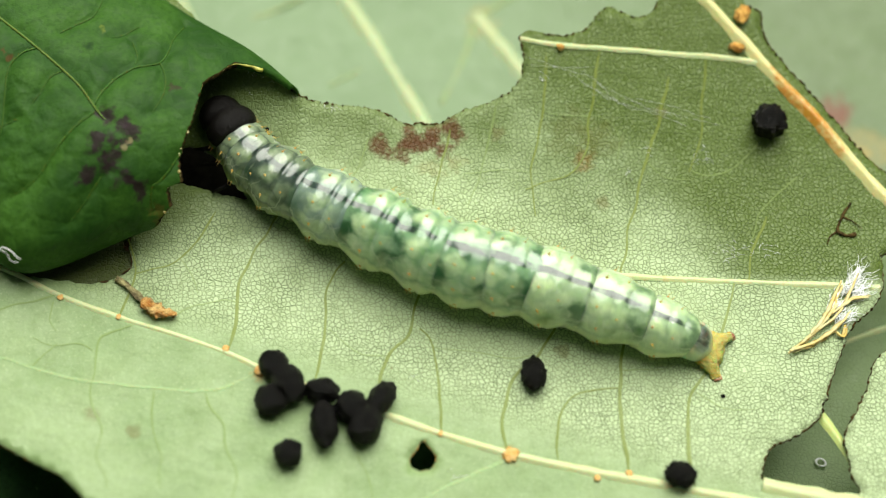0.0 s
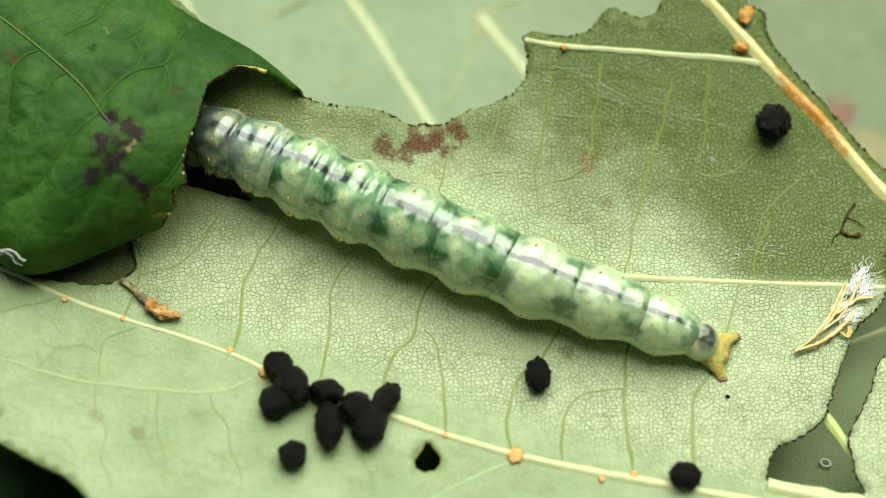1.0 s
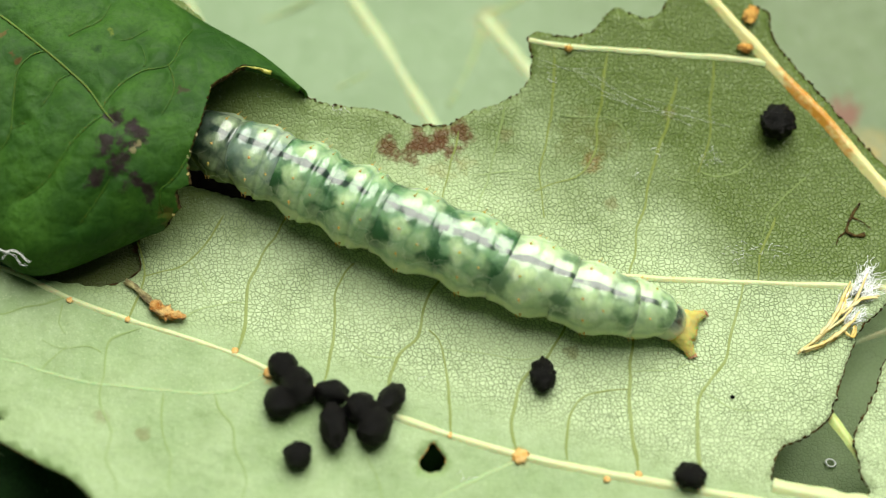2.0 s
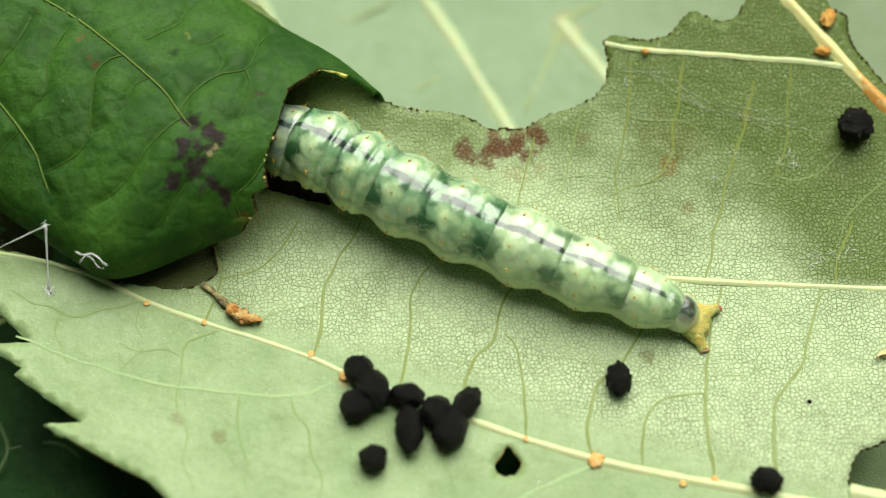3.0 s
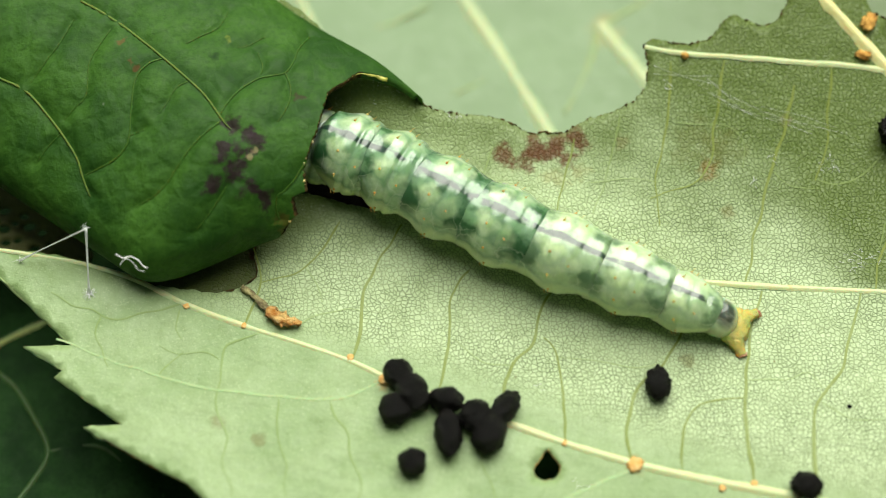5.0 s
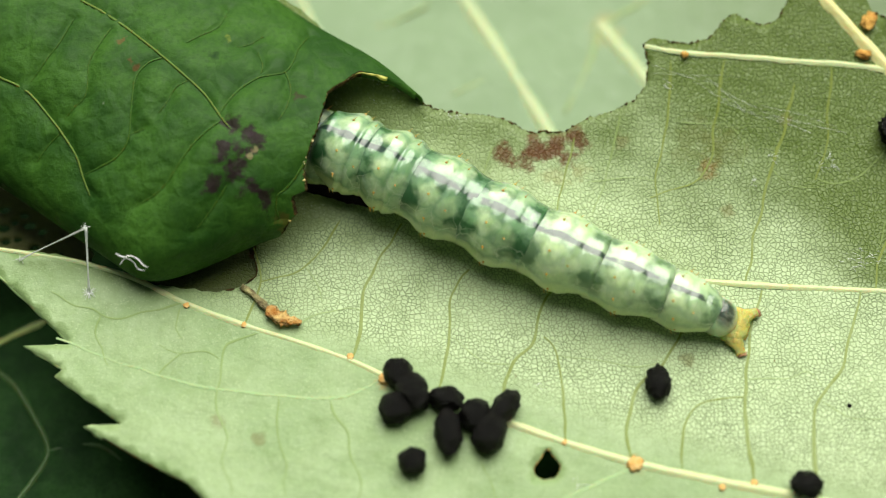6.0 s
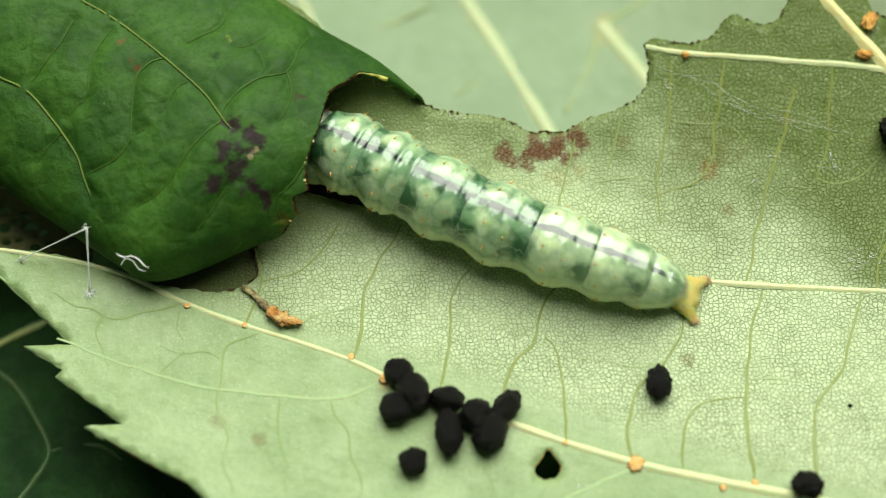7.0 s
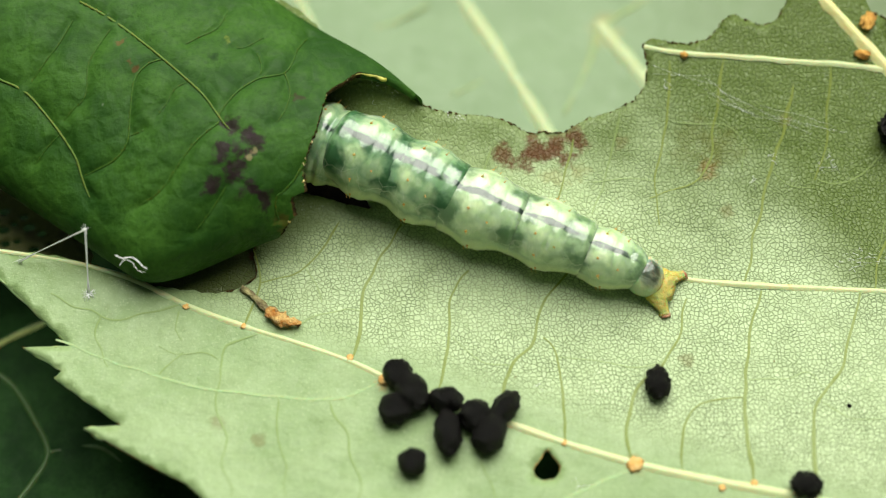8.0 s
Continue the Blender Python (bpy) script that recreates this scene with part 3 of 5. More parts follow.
def rolled_lobe(parent):
    LONG = 180
    bm = bmesh.new()
    turns = np.linspace(-4, 215, 300)
    lines = np.array([(p.x, p.y) for pts, _, _ in ROLL_VEINS for p in spline(pts, 0.4)])
    out, back = [], []
    for turn in turns:
        end = roll_end(turn)
        steps = [end - (end + 17) * (k / LONG) ** 1.15 for k in range(LONG + 1)]
        out.append([bm.verts.new(roll_point(a, turn, sunken(a, turn, lines) if 15 < turn < 190 else 0)) for a in steps])
        back.append([bm.verts.new(roll_point(a, turn, -0.26 if 15 < turn < 190 else -0.12)) for a in steps])
    for i in range(len(turns) - 1):
        for k in range(LONG):
            bm.faces.new((out[i][k], out[i][k + 1], out[i + 1][k + 1], out[i + 1][k]))
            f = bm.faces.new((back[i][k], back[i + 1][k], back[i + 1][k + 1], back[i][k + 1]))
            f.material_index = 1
        f = bm.faces.new((out[i][0], out[i + 1][0], back[i + 1][0], back[i][0]))
        f.material_index = 2 if turns[i] > 42 else 0
    for i in (0, -1):
        for k in range(LONG):
            bm.faces.new((out[i][k], back[i][k], back[i][k + 1], out[i][k + 1]))
    # an unseen cap, added to keep light out of the roll's far end
    shut = bm.verts.new(ROLL_AT + ROLL_WAY * -17.5 + Vector((0, 0, 1)))
    for i in range(len(turns) - 1):
        bm.faces.new((out[i][LONG], shut, out[i + 1][LONG]))
    bmesh.ops.recalc_face_normals(bm, faces=bm.faces)
    spots = [roll_point(a, t) for a, t in SPOT]
    upper = leaf_upper_side("rolled_upper_side", (0.017, 0.062, 0.007), (0.048, 0.130, 0.015), [
        (q.x, q.y, 0.9, (0.022, 0.009, 0.014), 0.9) for q in spots] + [
        (roll_point(a, t).x, roll_point(a, t).y, r, tint, 0.55) for a, t, r, tint in LOBE_MARKS], 0.03, 0.16)
    lobe = part("rolled_lobe", bm, [upper, SHADED_INNER, RIM], parent, "dark green rolled-over lobe with a purple-black blotch")
    for pts, r0, r1 in ROLL_VEINS:
        bm = bmesh.new()
        line = [roll_point(p.x, p.y, -0.12 if (pts, r0, r1) in ROLL_MAIN else -0.15) for p in spline(pts, 0.25)]
        tube(bm, line, lambda k: (r0 + (r1 - r0) * k) * min(1, 0.3 + 8 * (1 - k)), 8, 0.4, 0.3)
        part("vein", bm, UPPER_VEIN if (pts, r0, r1) in ROLL_MAIN else UPPER_CROSS, lobe)
    # a torn yellow flap and pale crumbs along the mouth
    bm = bmesh.new()
    tube(bm, spline([roll_point(roll_end(t) - 0.03, t, -0.08) for t in (50, 46, 42, 39, 36, 33, 31)], 0.08), lambda k: 0.03 + 0.12 * k * k, 9, 0.45, 1.3)
    part("torn_flap", bm, FLAP, lobe, "torn yellow flap")
    rnd = random.Random(9)
    for k in range(40):
        turn = rnd.uniform(42, 165)
        a = roll_end(turn)
        bm = bmesh.new()
        bmesh.ops.create_icosphere(bm, subdivisions=2, radius=0.02 + 0.05 * rnd.random() ** 2)
        at = roll_point(a - 0.02, turn, -0.1)
        for v in bm.verts:
            v.co = at + v.co * (1 + 0.6 * noise.noise(v.co * 15 + at))
        part("crumb", bm, STRAW if rnd.random() < 0.5 else RIM, lobe)
    return lobe


ROLL_MAIN = [
    ([(-10.1, 89.0), (-9.1, 88.0), (-8.0, 88.0), (-7.0, 89.0), (-6.1, 90.0), (-4.5, 92.0), (-3.3, 94.0), (-2.2, 98.0), (-1.4, 101.0)], 0.052, 0.03),
    ([(-11.4, 130.0), (-10.8, 130.0), (-10.1, 129.0), (-9.4, 129.0), (-8.4, 131.0), (-7.3, 134.0), (-6.2, 138.0), (-5.5, 143.0), (-4.8, 148.0)], 0.048, 0.028),
]
ROLL_CROSS = [
    ([(-5.7, 91.0), (-6.0, 96.0), (-6.0, 104.0), (-5.4, 114.0), (-4.7, 124.0), (-4.7, 131.0), (-5.1, 137.0), (-5.5, 142.0)], 0.034, 0.024),
    ([(-2.0, 100.0), (-2.2, 108.0), (-2.3, 116.0), (-2.3, 123.0), (-2.3, 129.0), (-2.5, 135.0), (-2.9, 141.0)], 0.036, 0.022),
    ([(-2.2, 98.0), (-2.3, 92.0), (-2.3, 85.0), (-2.2, 80.0), (-2.0, 74.0), (-1.7, 70.0), (-1.4, 65.0), (-1.5, 57.0), (-1.8, 47.0), (-2.0, 31.0)], 0.036, 0.022),
    ([(-1.4, 65.0), (-1.0, 69.0), (-0.6, 75.0), (-0.3, 84.0), (-0.2, 93.0)], 0.03, 0.02),
]
ROLL_SMALL = [
    ([(-8.3, 92.0), (-8.2, 100.0), (-8.0, 109.0), (-7.3, 119.0), (-7.4, 125.0), (-7.5, 130.0)], 0.024, 0.018),
    ([(-9.8, 97.0), (-9.6, 108.0), (-9.6, 116.0), (-9.6, 126.0)], 0.022, 0.016),
    ([(-4.2, 93.0), (-4.4, 98.0), (-4.3, 105.0), (-4.3, 111.0)], 0.022, 0.014),
    ([(-5.4, 79.0), (-5.2, 73.0), (-4.9, 63.0), (-5.2, 50.0)], 0.022, 0.014),
    ([(-2.1, 72.0), (-2.3, 68.0), (-2.9, 63.0)], 0.02, 0.014),
    ([(1.6, 116.0), (1.6, 122.0), (1.6, 128.0), (1.5, 135.0), (1.4, 140.0), (1.8, 162.0)], 0.035, 0.026),
    ([(-0.3, 126.0), (-0.3, 135.0), (-0.4, 146.0)], 0.024, 0.016),
    ([(-7.3, 134.0), (-7.5, 141.0), (-7.6, 149.0)], 0.022, 0.014),
    ([(-3.2, 53.0), (-3.4, 63.0), (-3.7, 67.0)], 0.02, 0.012),
    ([(-4.4, 118.0), (-4.8, 123.0)], 0.02, 0.012),
]
LOBE_MARKS = [(-6.4, 100.0, 0.5, (0.13, 0.03, 0.012)),
              (-4.2, 68.0, 0.4, (0.2, 0.24, 0.03)),
              (-4.0, 78.0, 0.6, (0.006, 0.03, 0.004)),
              (-4.2, 78.0, 0.5, (0.006, 0.03, 0.004)),
              (-0.2, 111.0, 0.3, (0.35, 0.28, 0.15)),
              (-0.2, 77.0, 0.5, (0.05, 0.02, 0.02)),
              (-6.4, 118.0, 0.3, (0.3, 0.36, 0.25)),
              (1.9, 158.0, 0.7, (0.14, 0.10, 0.02)),
              (-7.5, 94.0, 0.4, (0.15, 0.06, 0.02))]
ROLL_VEINS = ROLL_MAIN + ROLL_CROSS + ROLL_SMALL

UPPER_EDGE = [(-2.02, 6.77), (-1.69, 6.54), (-1.32, 6.23), (-0.95, 5.99), (-0.51, 5.87), (-0.05, 5.75), (0.37, 5.66), (1.96, 5.66), (3.06, 5.26), (3.64, 5.00), (4.22, 4.98), (5.04, 5.10), (5.74, 5.43), (6.45, 5.73), (7.50, 6.08), (8.05, 6.55), (8.48, 7.11), (8.52, 7.95), (8.39, 8.66), (8.96, 8.89), (9.66, 8.70), (10.53, 8.75), (11.24, 9.08), (11.80, 9.72), (12.16, 9.86), (13.04, 9.48), (13.85, 9.64), (14.29, 10.26), (14.46, 11.25), (15.18, 12.43)]
RIGHT_EDGE = [(17.49, 11.64), (17.86, 10.10), (18.52, 9.75), (18.59, 8.92), (18.94, 8.23), (19.62, 7.34), (20.75, 6.02), (21.88, 4.70), (22.72, 3.66), (23.27, 3.24), (23.85, 2.71), (25.33, 1.05), (27.94, -0.56)]
LOWER_EDGE = [(-7.86, -12.50), (-9.35, -10.84), (-9.93, -10.26), (-11.05, -9.68), (-12.76, -8.66), (-14.08, -7.85), (-12.54, -7.73), (-14.13, -6.59), (-15.36, -5.64), (-15.07, -5.32), (-16.72, -4.28), (-14.79, -4.23), (-16.45, -2.61), (-17.92, -1.20), (-18.54, -0.60)]
TIP_EDGE = [(-18.52, 0.05), (-16.28, -0.09), (-14.30, -0.60), (-13.02, -1.00), (-11.92, -1.45), (-10.35, -1.75), (-8.87, -1.86), (-8.03, -1.58), (-7.55, -1.15), (-7.66, -0.27), (-7.64, 0.40), (-8.17, 1.10), (-10.03, 1.83), (-11.79, 2.31), (-13.08, 2.79), (-14.52, 4.20), (-12.48, 6.08)] + [(-13.5, 15.6), (-9.84, 12.83), (-5.79, 9.9), (-4.30, 8.08), (-3.35, 7.43), (-2.60, 7.08)]
FAR_EDGE = [(27.40, -6.86), (24.81, -13.11) , (15.31, -15.32), (2.47, -15.40)]
HOLE = [(23.07, -0.61), (22.97, -1.83), (22.63, -2.71), (21.94, -3.34), (21.29, -4.15), (20.76, -5.35), (20.32, -6.59), (19.94, -7.53), (19.31, -8.23), (18.59, -8.74), (17.93, -9.03), (17.49, -9.56), (17.32, -10.47), (18.39, -10.90), (20.92, -11.20), (20.83, -10.13), (20.73, -9.28), (20.88, -8.27), (21.70, -6.85), (22.21, -5.48), (22.82, -4.86), (24.14, -4.36), (24.71, -2.33), (24.18, -0.68)]


BITE = [(4.06, -8.76), (4.36, -9.11), (4.6, -9.49), (4.41, -9.9), (4.04, -10.03), (3.64, -9.87), (3.56, -9.51), (3.83, -9.12)]
SCABS = [(17.73, 9.55, 0.42, 0.25, 60), (17.47, 8.19, 0.3, 0.2, 0), (10.05, 8.16, 0.14, 0.12, 0)]
CUT = [(-6.13, 3.59), (-5.21, 4.07), (-4.04, 3.47), (-3.34, 2.54), (-2.91, 1.85), (-3.68, 1.97), (-4.26, 2.11), (-4.96, 2.33), (-5.54, 2.47), (-5.98, 2.59)]


def chewed_leaf():
    leaf = thing("leaf", (0, 0, 0), "pale green leaf, underside up, chewed edges and a rolled lobe", "leaf")
    step = 0.08
    up, right = jag(spline(UPPER_EDGE, step), 0.085, 1), jag(spline(RIGHT_EDGE, step), 0.085, 2)
    tip, far = spline(TIP_EDGE, 0.25), spline(FAR_EDGE, 1.0)
    # teeth stay sharp: their edge runs straight from corner to corner
    low = []
    for a, b in zip(LOWER_EDGE, LOWER_EDGE[1:]):
        a, b = Vector(a), Vector(b)
        n = max(1, int((b - a).length / 0.3))
        low += [a.lerp(b, k / n) for k in range(n)]
    low.append(Vector(LOWER_EDGE[-1]))
    hole = jag(spline(HOLE, step, True), 0.09, 3)
    tip = tip[:3] + jag(tip[3:-4], 0.09, 6) + tip[-4:]
    outline = tip[:-1] + up + right + far + low
    cut = jag(spline(CUT, step, True), 0.05, 5)
    bite = jag(spline(BITE, step, True), 0.05, 9)
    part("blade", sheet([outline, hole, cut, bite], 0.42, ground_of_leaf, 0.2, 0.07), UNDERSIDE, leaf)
    # flap added in the notch, coloured dark in place of the roll's shade
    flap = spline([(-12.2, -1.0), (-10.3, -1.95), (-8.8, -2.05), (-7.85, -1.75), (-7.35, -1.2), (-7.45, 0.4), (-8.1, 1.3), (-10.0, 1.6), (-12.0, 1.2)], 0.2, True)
    part("withered_flap", sheet([flap], 0.42, lambda x, y: ground_of_leaf(x, y) - 0.22 - 0.1 * max(0.0, -7.6 - x), 0.2, 0.07), SHADED_FLAP, leaf, "leaf flap under the rolled lobe, shade painted in brown-green")
    lobe = rolled_lobe(leaf)
    rim(leaf, up, ground_of_leaf)
    rim(leaf, [q for q in tip if -9.0 < q.x < -7.3 and -1.9 < q.y < 0.6], ground_of_leaf)
    rim(leaf, right[21:], ground_of_leaf)
    rim(leaf, hole, ground_of_leaf)
    rim(leaf, bite + bite[:1], ground_of_leaf, -0.06, SCAB, 0.03)
    rim(leaf, low[:22], ground_of_leaf)
    rim(leaf, low[21:], ground_of_leaf, -0.1, PALE_VEIN, 0.06)
    for x, y, long, wide, turn in SCABS:
        bm = bmesh.new()
        bmesh.ops.create_icosphere(bm, subdivisions=3, radius=1.0)
        for v in bm.verts:
            q = v.co * (1.1 + 0.9 * noise.noise(v.co * 2.6 + Vector((x, y, 0))))
            q = Matrix.Rotation(radians(turn), 3, "Z") @ Vector((q.x * long, q.y * wide, q.z * 0.09))
            v.co = q + Vector((x, y, ground_of_leaf(x, y) + 0.1))
        part("scab", bm, SCAB, leaf, "rusty orange scab on the rib")
    h = ground_of_leaf
    vein(leaf, [(-18.59, 0.10), (-16.62, -0.19), (-14.53, -0.60), (-12.43, -1.30), (-10.32, -2.41), (-8.01, -3.35), (-5.96, -4.06), (-3.68, -4.94), (-2.33, -5.64), (-0.98, -6.23), (2.57, -7.63), (4.77, -8.46), (7.51, -9.33), (10.23, -10.00), (13.91, -10.75), (17.77, -11.60)], 0.075, 0.2, RIB, h, "midrib", "pale yellow midrib")
    vein(leaf, [(15.69, 10.80), (17.39, 8.91), (19.26, 6.80), (20.70, 5.27), (22.10, 3.50), (23.55, 1.74), (25.06, -0.30), (26.71, -2.34)], 0.26, 0.3, RUSTY_RIB, h, "rib", "stout cream rib with rusty patches", 1.25, 0.03)
    vein(leaf, [(8.39, 8.56), (9.77, 8.33), (10.94, 8.23), (14.46, 7.98), (16.80, 7.81), (17.96, 7.67), (18.78, 7.53)], 0.10, 0.14, RIB, h, "rib", "cream rib at the chewed edge", 1.0, 0.05)
    vein(leaf, [(6.32, -0.69), (9.06, -1.14), (10.76, -1.39), (14.06, -1.64), (17.88, -1.84), (20.88, -1.94), (22.82, -2.07)], 0.10, 0.16, RIB, h, "rib", "cream rib", 1.0, 0.03)
    vein(leaf, [(19.57, -6.84), (19.84, -7.38), (20.32, -8.19), (20.80, -9.04), (21.10, -9.65)], 0.2, 0.18, BRIDGE_RIB, lambda x, y: h(x, y) - 0.35, "rib", "yellow-green rib bridging the hole", 0.9)
    for pts, r in FINE:
        vein(leaf, pts, r * 0.88, r * 0.45, FINE_VEIN if r > 0.045 else SOFT_VEIN, leaf_face, "vein", "", 0.2 if r > 0.045 else 0.1, 0.14, 0.2, True)
    vein(leaf, [(17.3, -10.68), (18.39, -10.95), (20.13, -11.34), (22.75, -11.81)], 0.3, 0.4, RIB, h, "rib", "bright cream rib under the hole", 1.0)
    for pts, r in PALE_SOFT:
        vein(leaf, pts, r * 0.6, r * 0.3, PALE_VEIN, leaf_face, "vein", "", 0.18, 0.1, 0.2, True)
    for pts, r in SOFT:
        vein(leaf, pts, r, r * 0.4, SOFT_VEIN, leaf_face, "vein", "", 0.2, 0.3, 0.2, True)
    return leaf


SIDE_VEINS = [
    ([(-7.97, -3.35), (-7.56, -2.21), (-7.41, -1.15), (-7.68, 0.10)], 0.055),
    ([(-3.68, -4.94), (-3.34, -3.93), (-3.27, -2.54), (-2.95, -1.15), (-2.16, 0.35), (-1.66, 1.14)], 0.075),
    ([(-0.20, -6.18), (0.25, -3.92), (0.32, -1.90), (1.05, -0.89)], 0.07),
    ([(2.25, -6.70), (2.72, -5.16), (3.63, -4.03), (3.77, -2.90), (4.35, -1.90), (5.17, -0.89)], 0.075),
    ([(4.77, -8.46), (4.78, -6.39), (4.52, -4.65), (3.98, -3.91)], 0.065),
    ([(7.40, -9.28), (7.23, -7.84), (7.74, -6.13), (8.91, -4.89), (9.48, -3.65), (9.81, -2.15)], 0.075),
]
LOWER_VEINS = [
    ([(9.41, -9.57), (9.33, -8.08), (9.81, -7.11), (10.66, -6.67), (11.85, -6.45)], 0.055),
    ([(12.08, -10.23), (11.96, -8.56), (11.93, -6.38), (12.19, -4.40), (12.63, -2.65), (12.79, -1.77)], 0.085),
    ([(14.60, -10.82), (14.48, -8.80), (14.86, -6.62), (15.86, -5.14), (16.44, -3.40), (16.89, -1.89)], 0.085),
    ([(9.43, 8.00), (9.30, 5.85), (9.03, 4.44), (8.72, 2.79), (8.79, 1.10)], 0.055),
    ([(11.73, 8.05), (11.31, 5.85), (10.95, 3.74), (9.99, 2.79), (8.48, 2.31)], 0.06),
    ([(14.54, 7.02), (14.13, 5.15), (13.50, 3.50), (12.83, 1.10), (12.29, -1.34)], 0.075),
]
UPPER_VEINS = [
    ([(16.09, 7.77), (15.94, 6.08), (15.79, 4.44), (15.22, 3.03)], 0.055),
    ([(5.38, 4.79), (5.01, 3.03), (4.64, 1.59)], 0.05),
    ([(2.00, 4.43), (1.53, 3.02), (1.07, 2.43)], 0.04),
    ([(7.38, 5.85), (6.76, 3.50), (6.15, 1.59)], 0.045),
    ([(18.36, 1.10), (17.82, -0.14), (17.36, -1.69)], 0.06),
    ([(19.85, 2.79), (18.88, 2.07), (18.02, 1.10), (17.72, 0.11)], 0.04),
]
EDGE_VEINS = [
    ([(-4.20, 1.29), (-4.51, 0.73), (-4.87, 0.10), (-5.59, -0.80), (-6.49, -1.20), (-7.35, -1.40)], 0.05),
    ([(-5.59, -0.80), (-5.12, -1.40), (-4.82, -2.28)], 0.03),
    ([(-5.70, -3.37), (-4.86, -2.82), (-3.72, -2.66), (-3.22, -2.71)], 0.032),
    ([(9.59, 5.50), (10.52, 5.38), (11.80, 5.26), (12.44, 4.56), (12.27, 3.50)], 0.03),
    ([(5.94, 2.91), (7.33, 3.12), (8.84, 2.91)], 0.03),
    ([(11.96, -5.69), (13.58, -5.69), (14.49, -5.44), (15.00, -6.13)], 0.03),
]
CROSS_VEINS = [
    ([(8.95, -4.89), (7.55, -5.14), (6.21, -4.90), (4.52, -4.70)], 0.03),
    ([(15.22, 3.08), (16.14, 2.79), (17.32, 3.26), (18.30, 4.44)], 0.04),
    ([(13.50, 3.50), (14.28, 2.79), (15.44, 2.67)], 0.03),
    ([(14.85, -6.67), (15.92, -7.35), (17.25, -7.40)], 0.03),
    ([(2.72, -5.16), (1.48, -4.92), (0.36, -3.92)], 0.028),
]
FINE = SIDE_VEINS + LOWER_VEINS + UPPER_VEINS + EDGE_VEINS + CROSS_VEINS

PALE_SOFT = [
    ([(-2.33, -5.74), (-4.10, -6.59), (-7.22, -6.44), (-10.15, -5.94), (-13.12, -4.94), (-15.44, -3.93)], 0.12),
    ([(7.51, -9.43), (5.83, -10.29), (3.83, -11.33), (1.64, -12.66)], 0.13),
]
SOFT = [
    ([(-10.32, -2.54), (-12.12, -2.82), (-13.93, -2.87), (-15.82, -1.91)], 0.05),
    ([(-7.4, -3.7), (-8.6, -4.2), (-8.8, -5.2), (-8.9, -6.19), (-8.50, -8.91), (-8.26, -10.84)], 0.055),
    ([(-4.43, -6.69), (-3.80, -8.17), (-3.42, -9.88), (-3.35, -11.31)], 0.055),
    ([(-13.93, -2.92), (-13.82, -3.93), (-13.33, -5.19)], 0.045),
    ([(-6.55, -6.57), (-6.26, -8.66), (-6.08, -10.84)], 0.045),
    ([(-10.4, -2.7), (-10.7, -3.5), (-10.5, -4.0)], 0.04),
    ([(-11.2, -5.6), (-10.7, -4.9), (-10.3, -4.5)], 0.035),
    ([(-8.9, -4.9), (-9.6, -4.5), (-10.4, -4.6), (-11.3, -4.2)], 0.03),
    ([(1.3, -8.3), (1.8, -9.8), (2.1, -11.5)], 0.035),
]


# ---- other leaves ----
def other_leaf(name, outline, height, skin, label, ribs=(), rib_skin=RIB, step=1.2, holes=()):
    leaf = thing(name, (0, 0, 0), label, "leaf")
    part("blade", sheet([jag(spline(outline, 0.5, True), 0.12, 4), *holes], step, height, 0.2, 0.25), skin, leaf)
    for pts, r0, r1 in ribs:
        vein(leaf, pts, r0, r1, FAR_VEIN if rib_skin is FAR_RIB and r0 < 0.15 else rib_skin, height, "vein", "", 1.0)
    return leaf


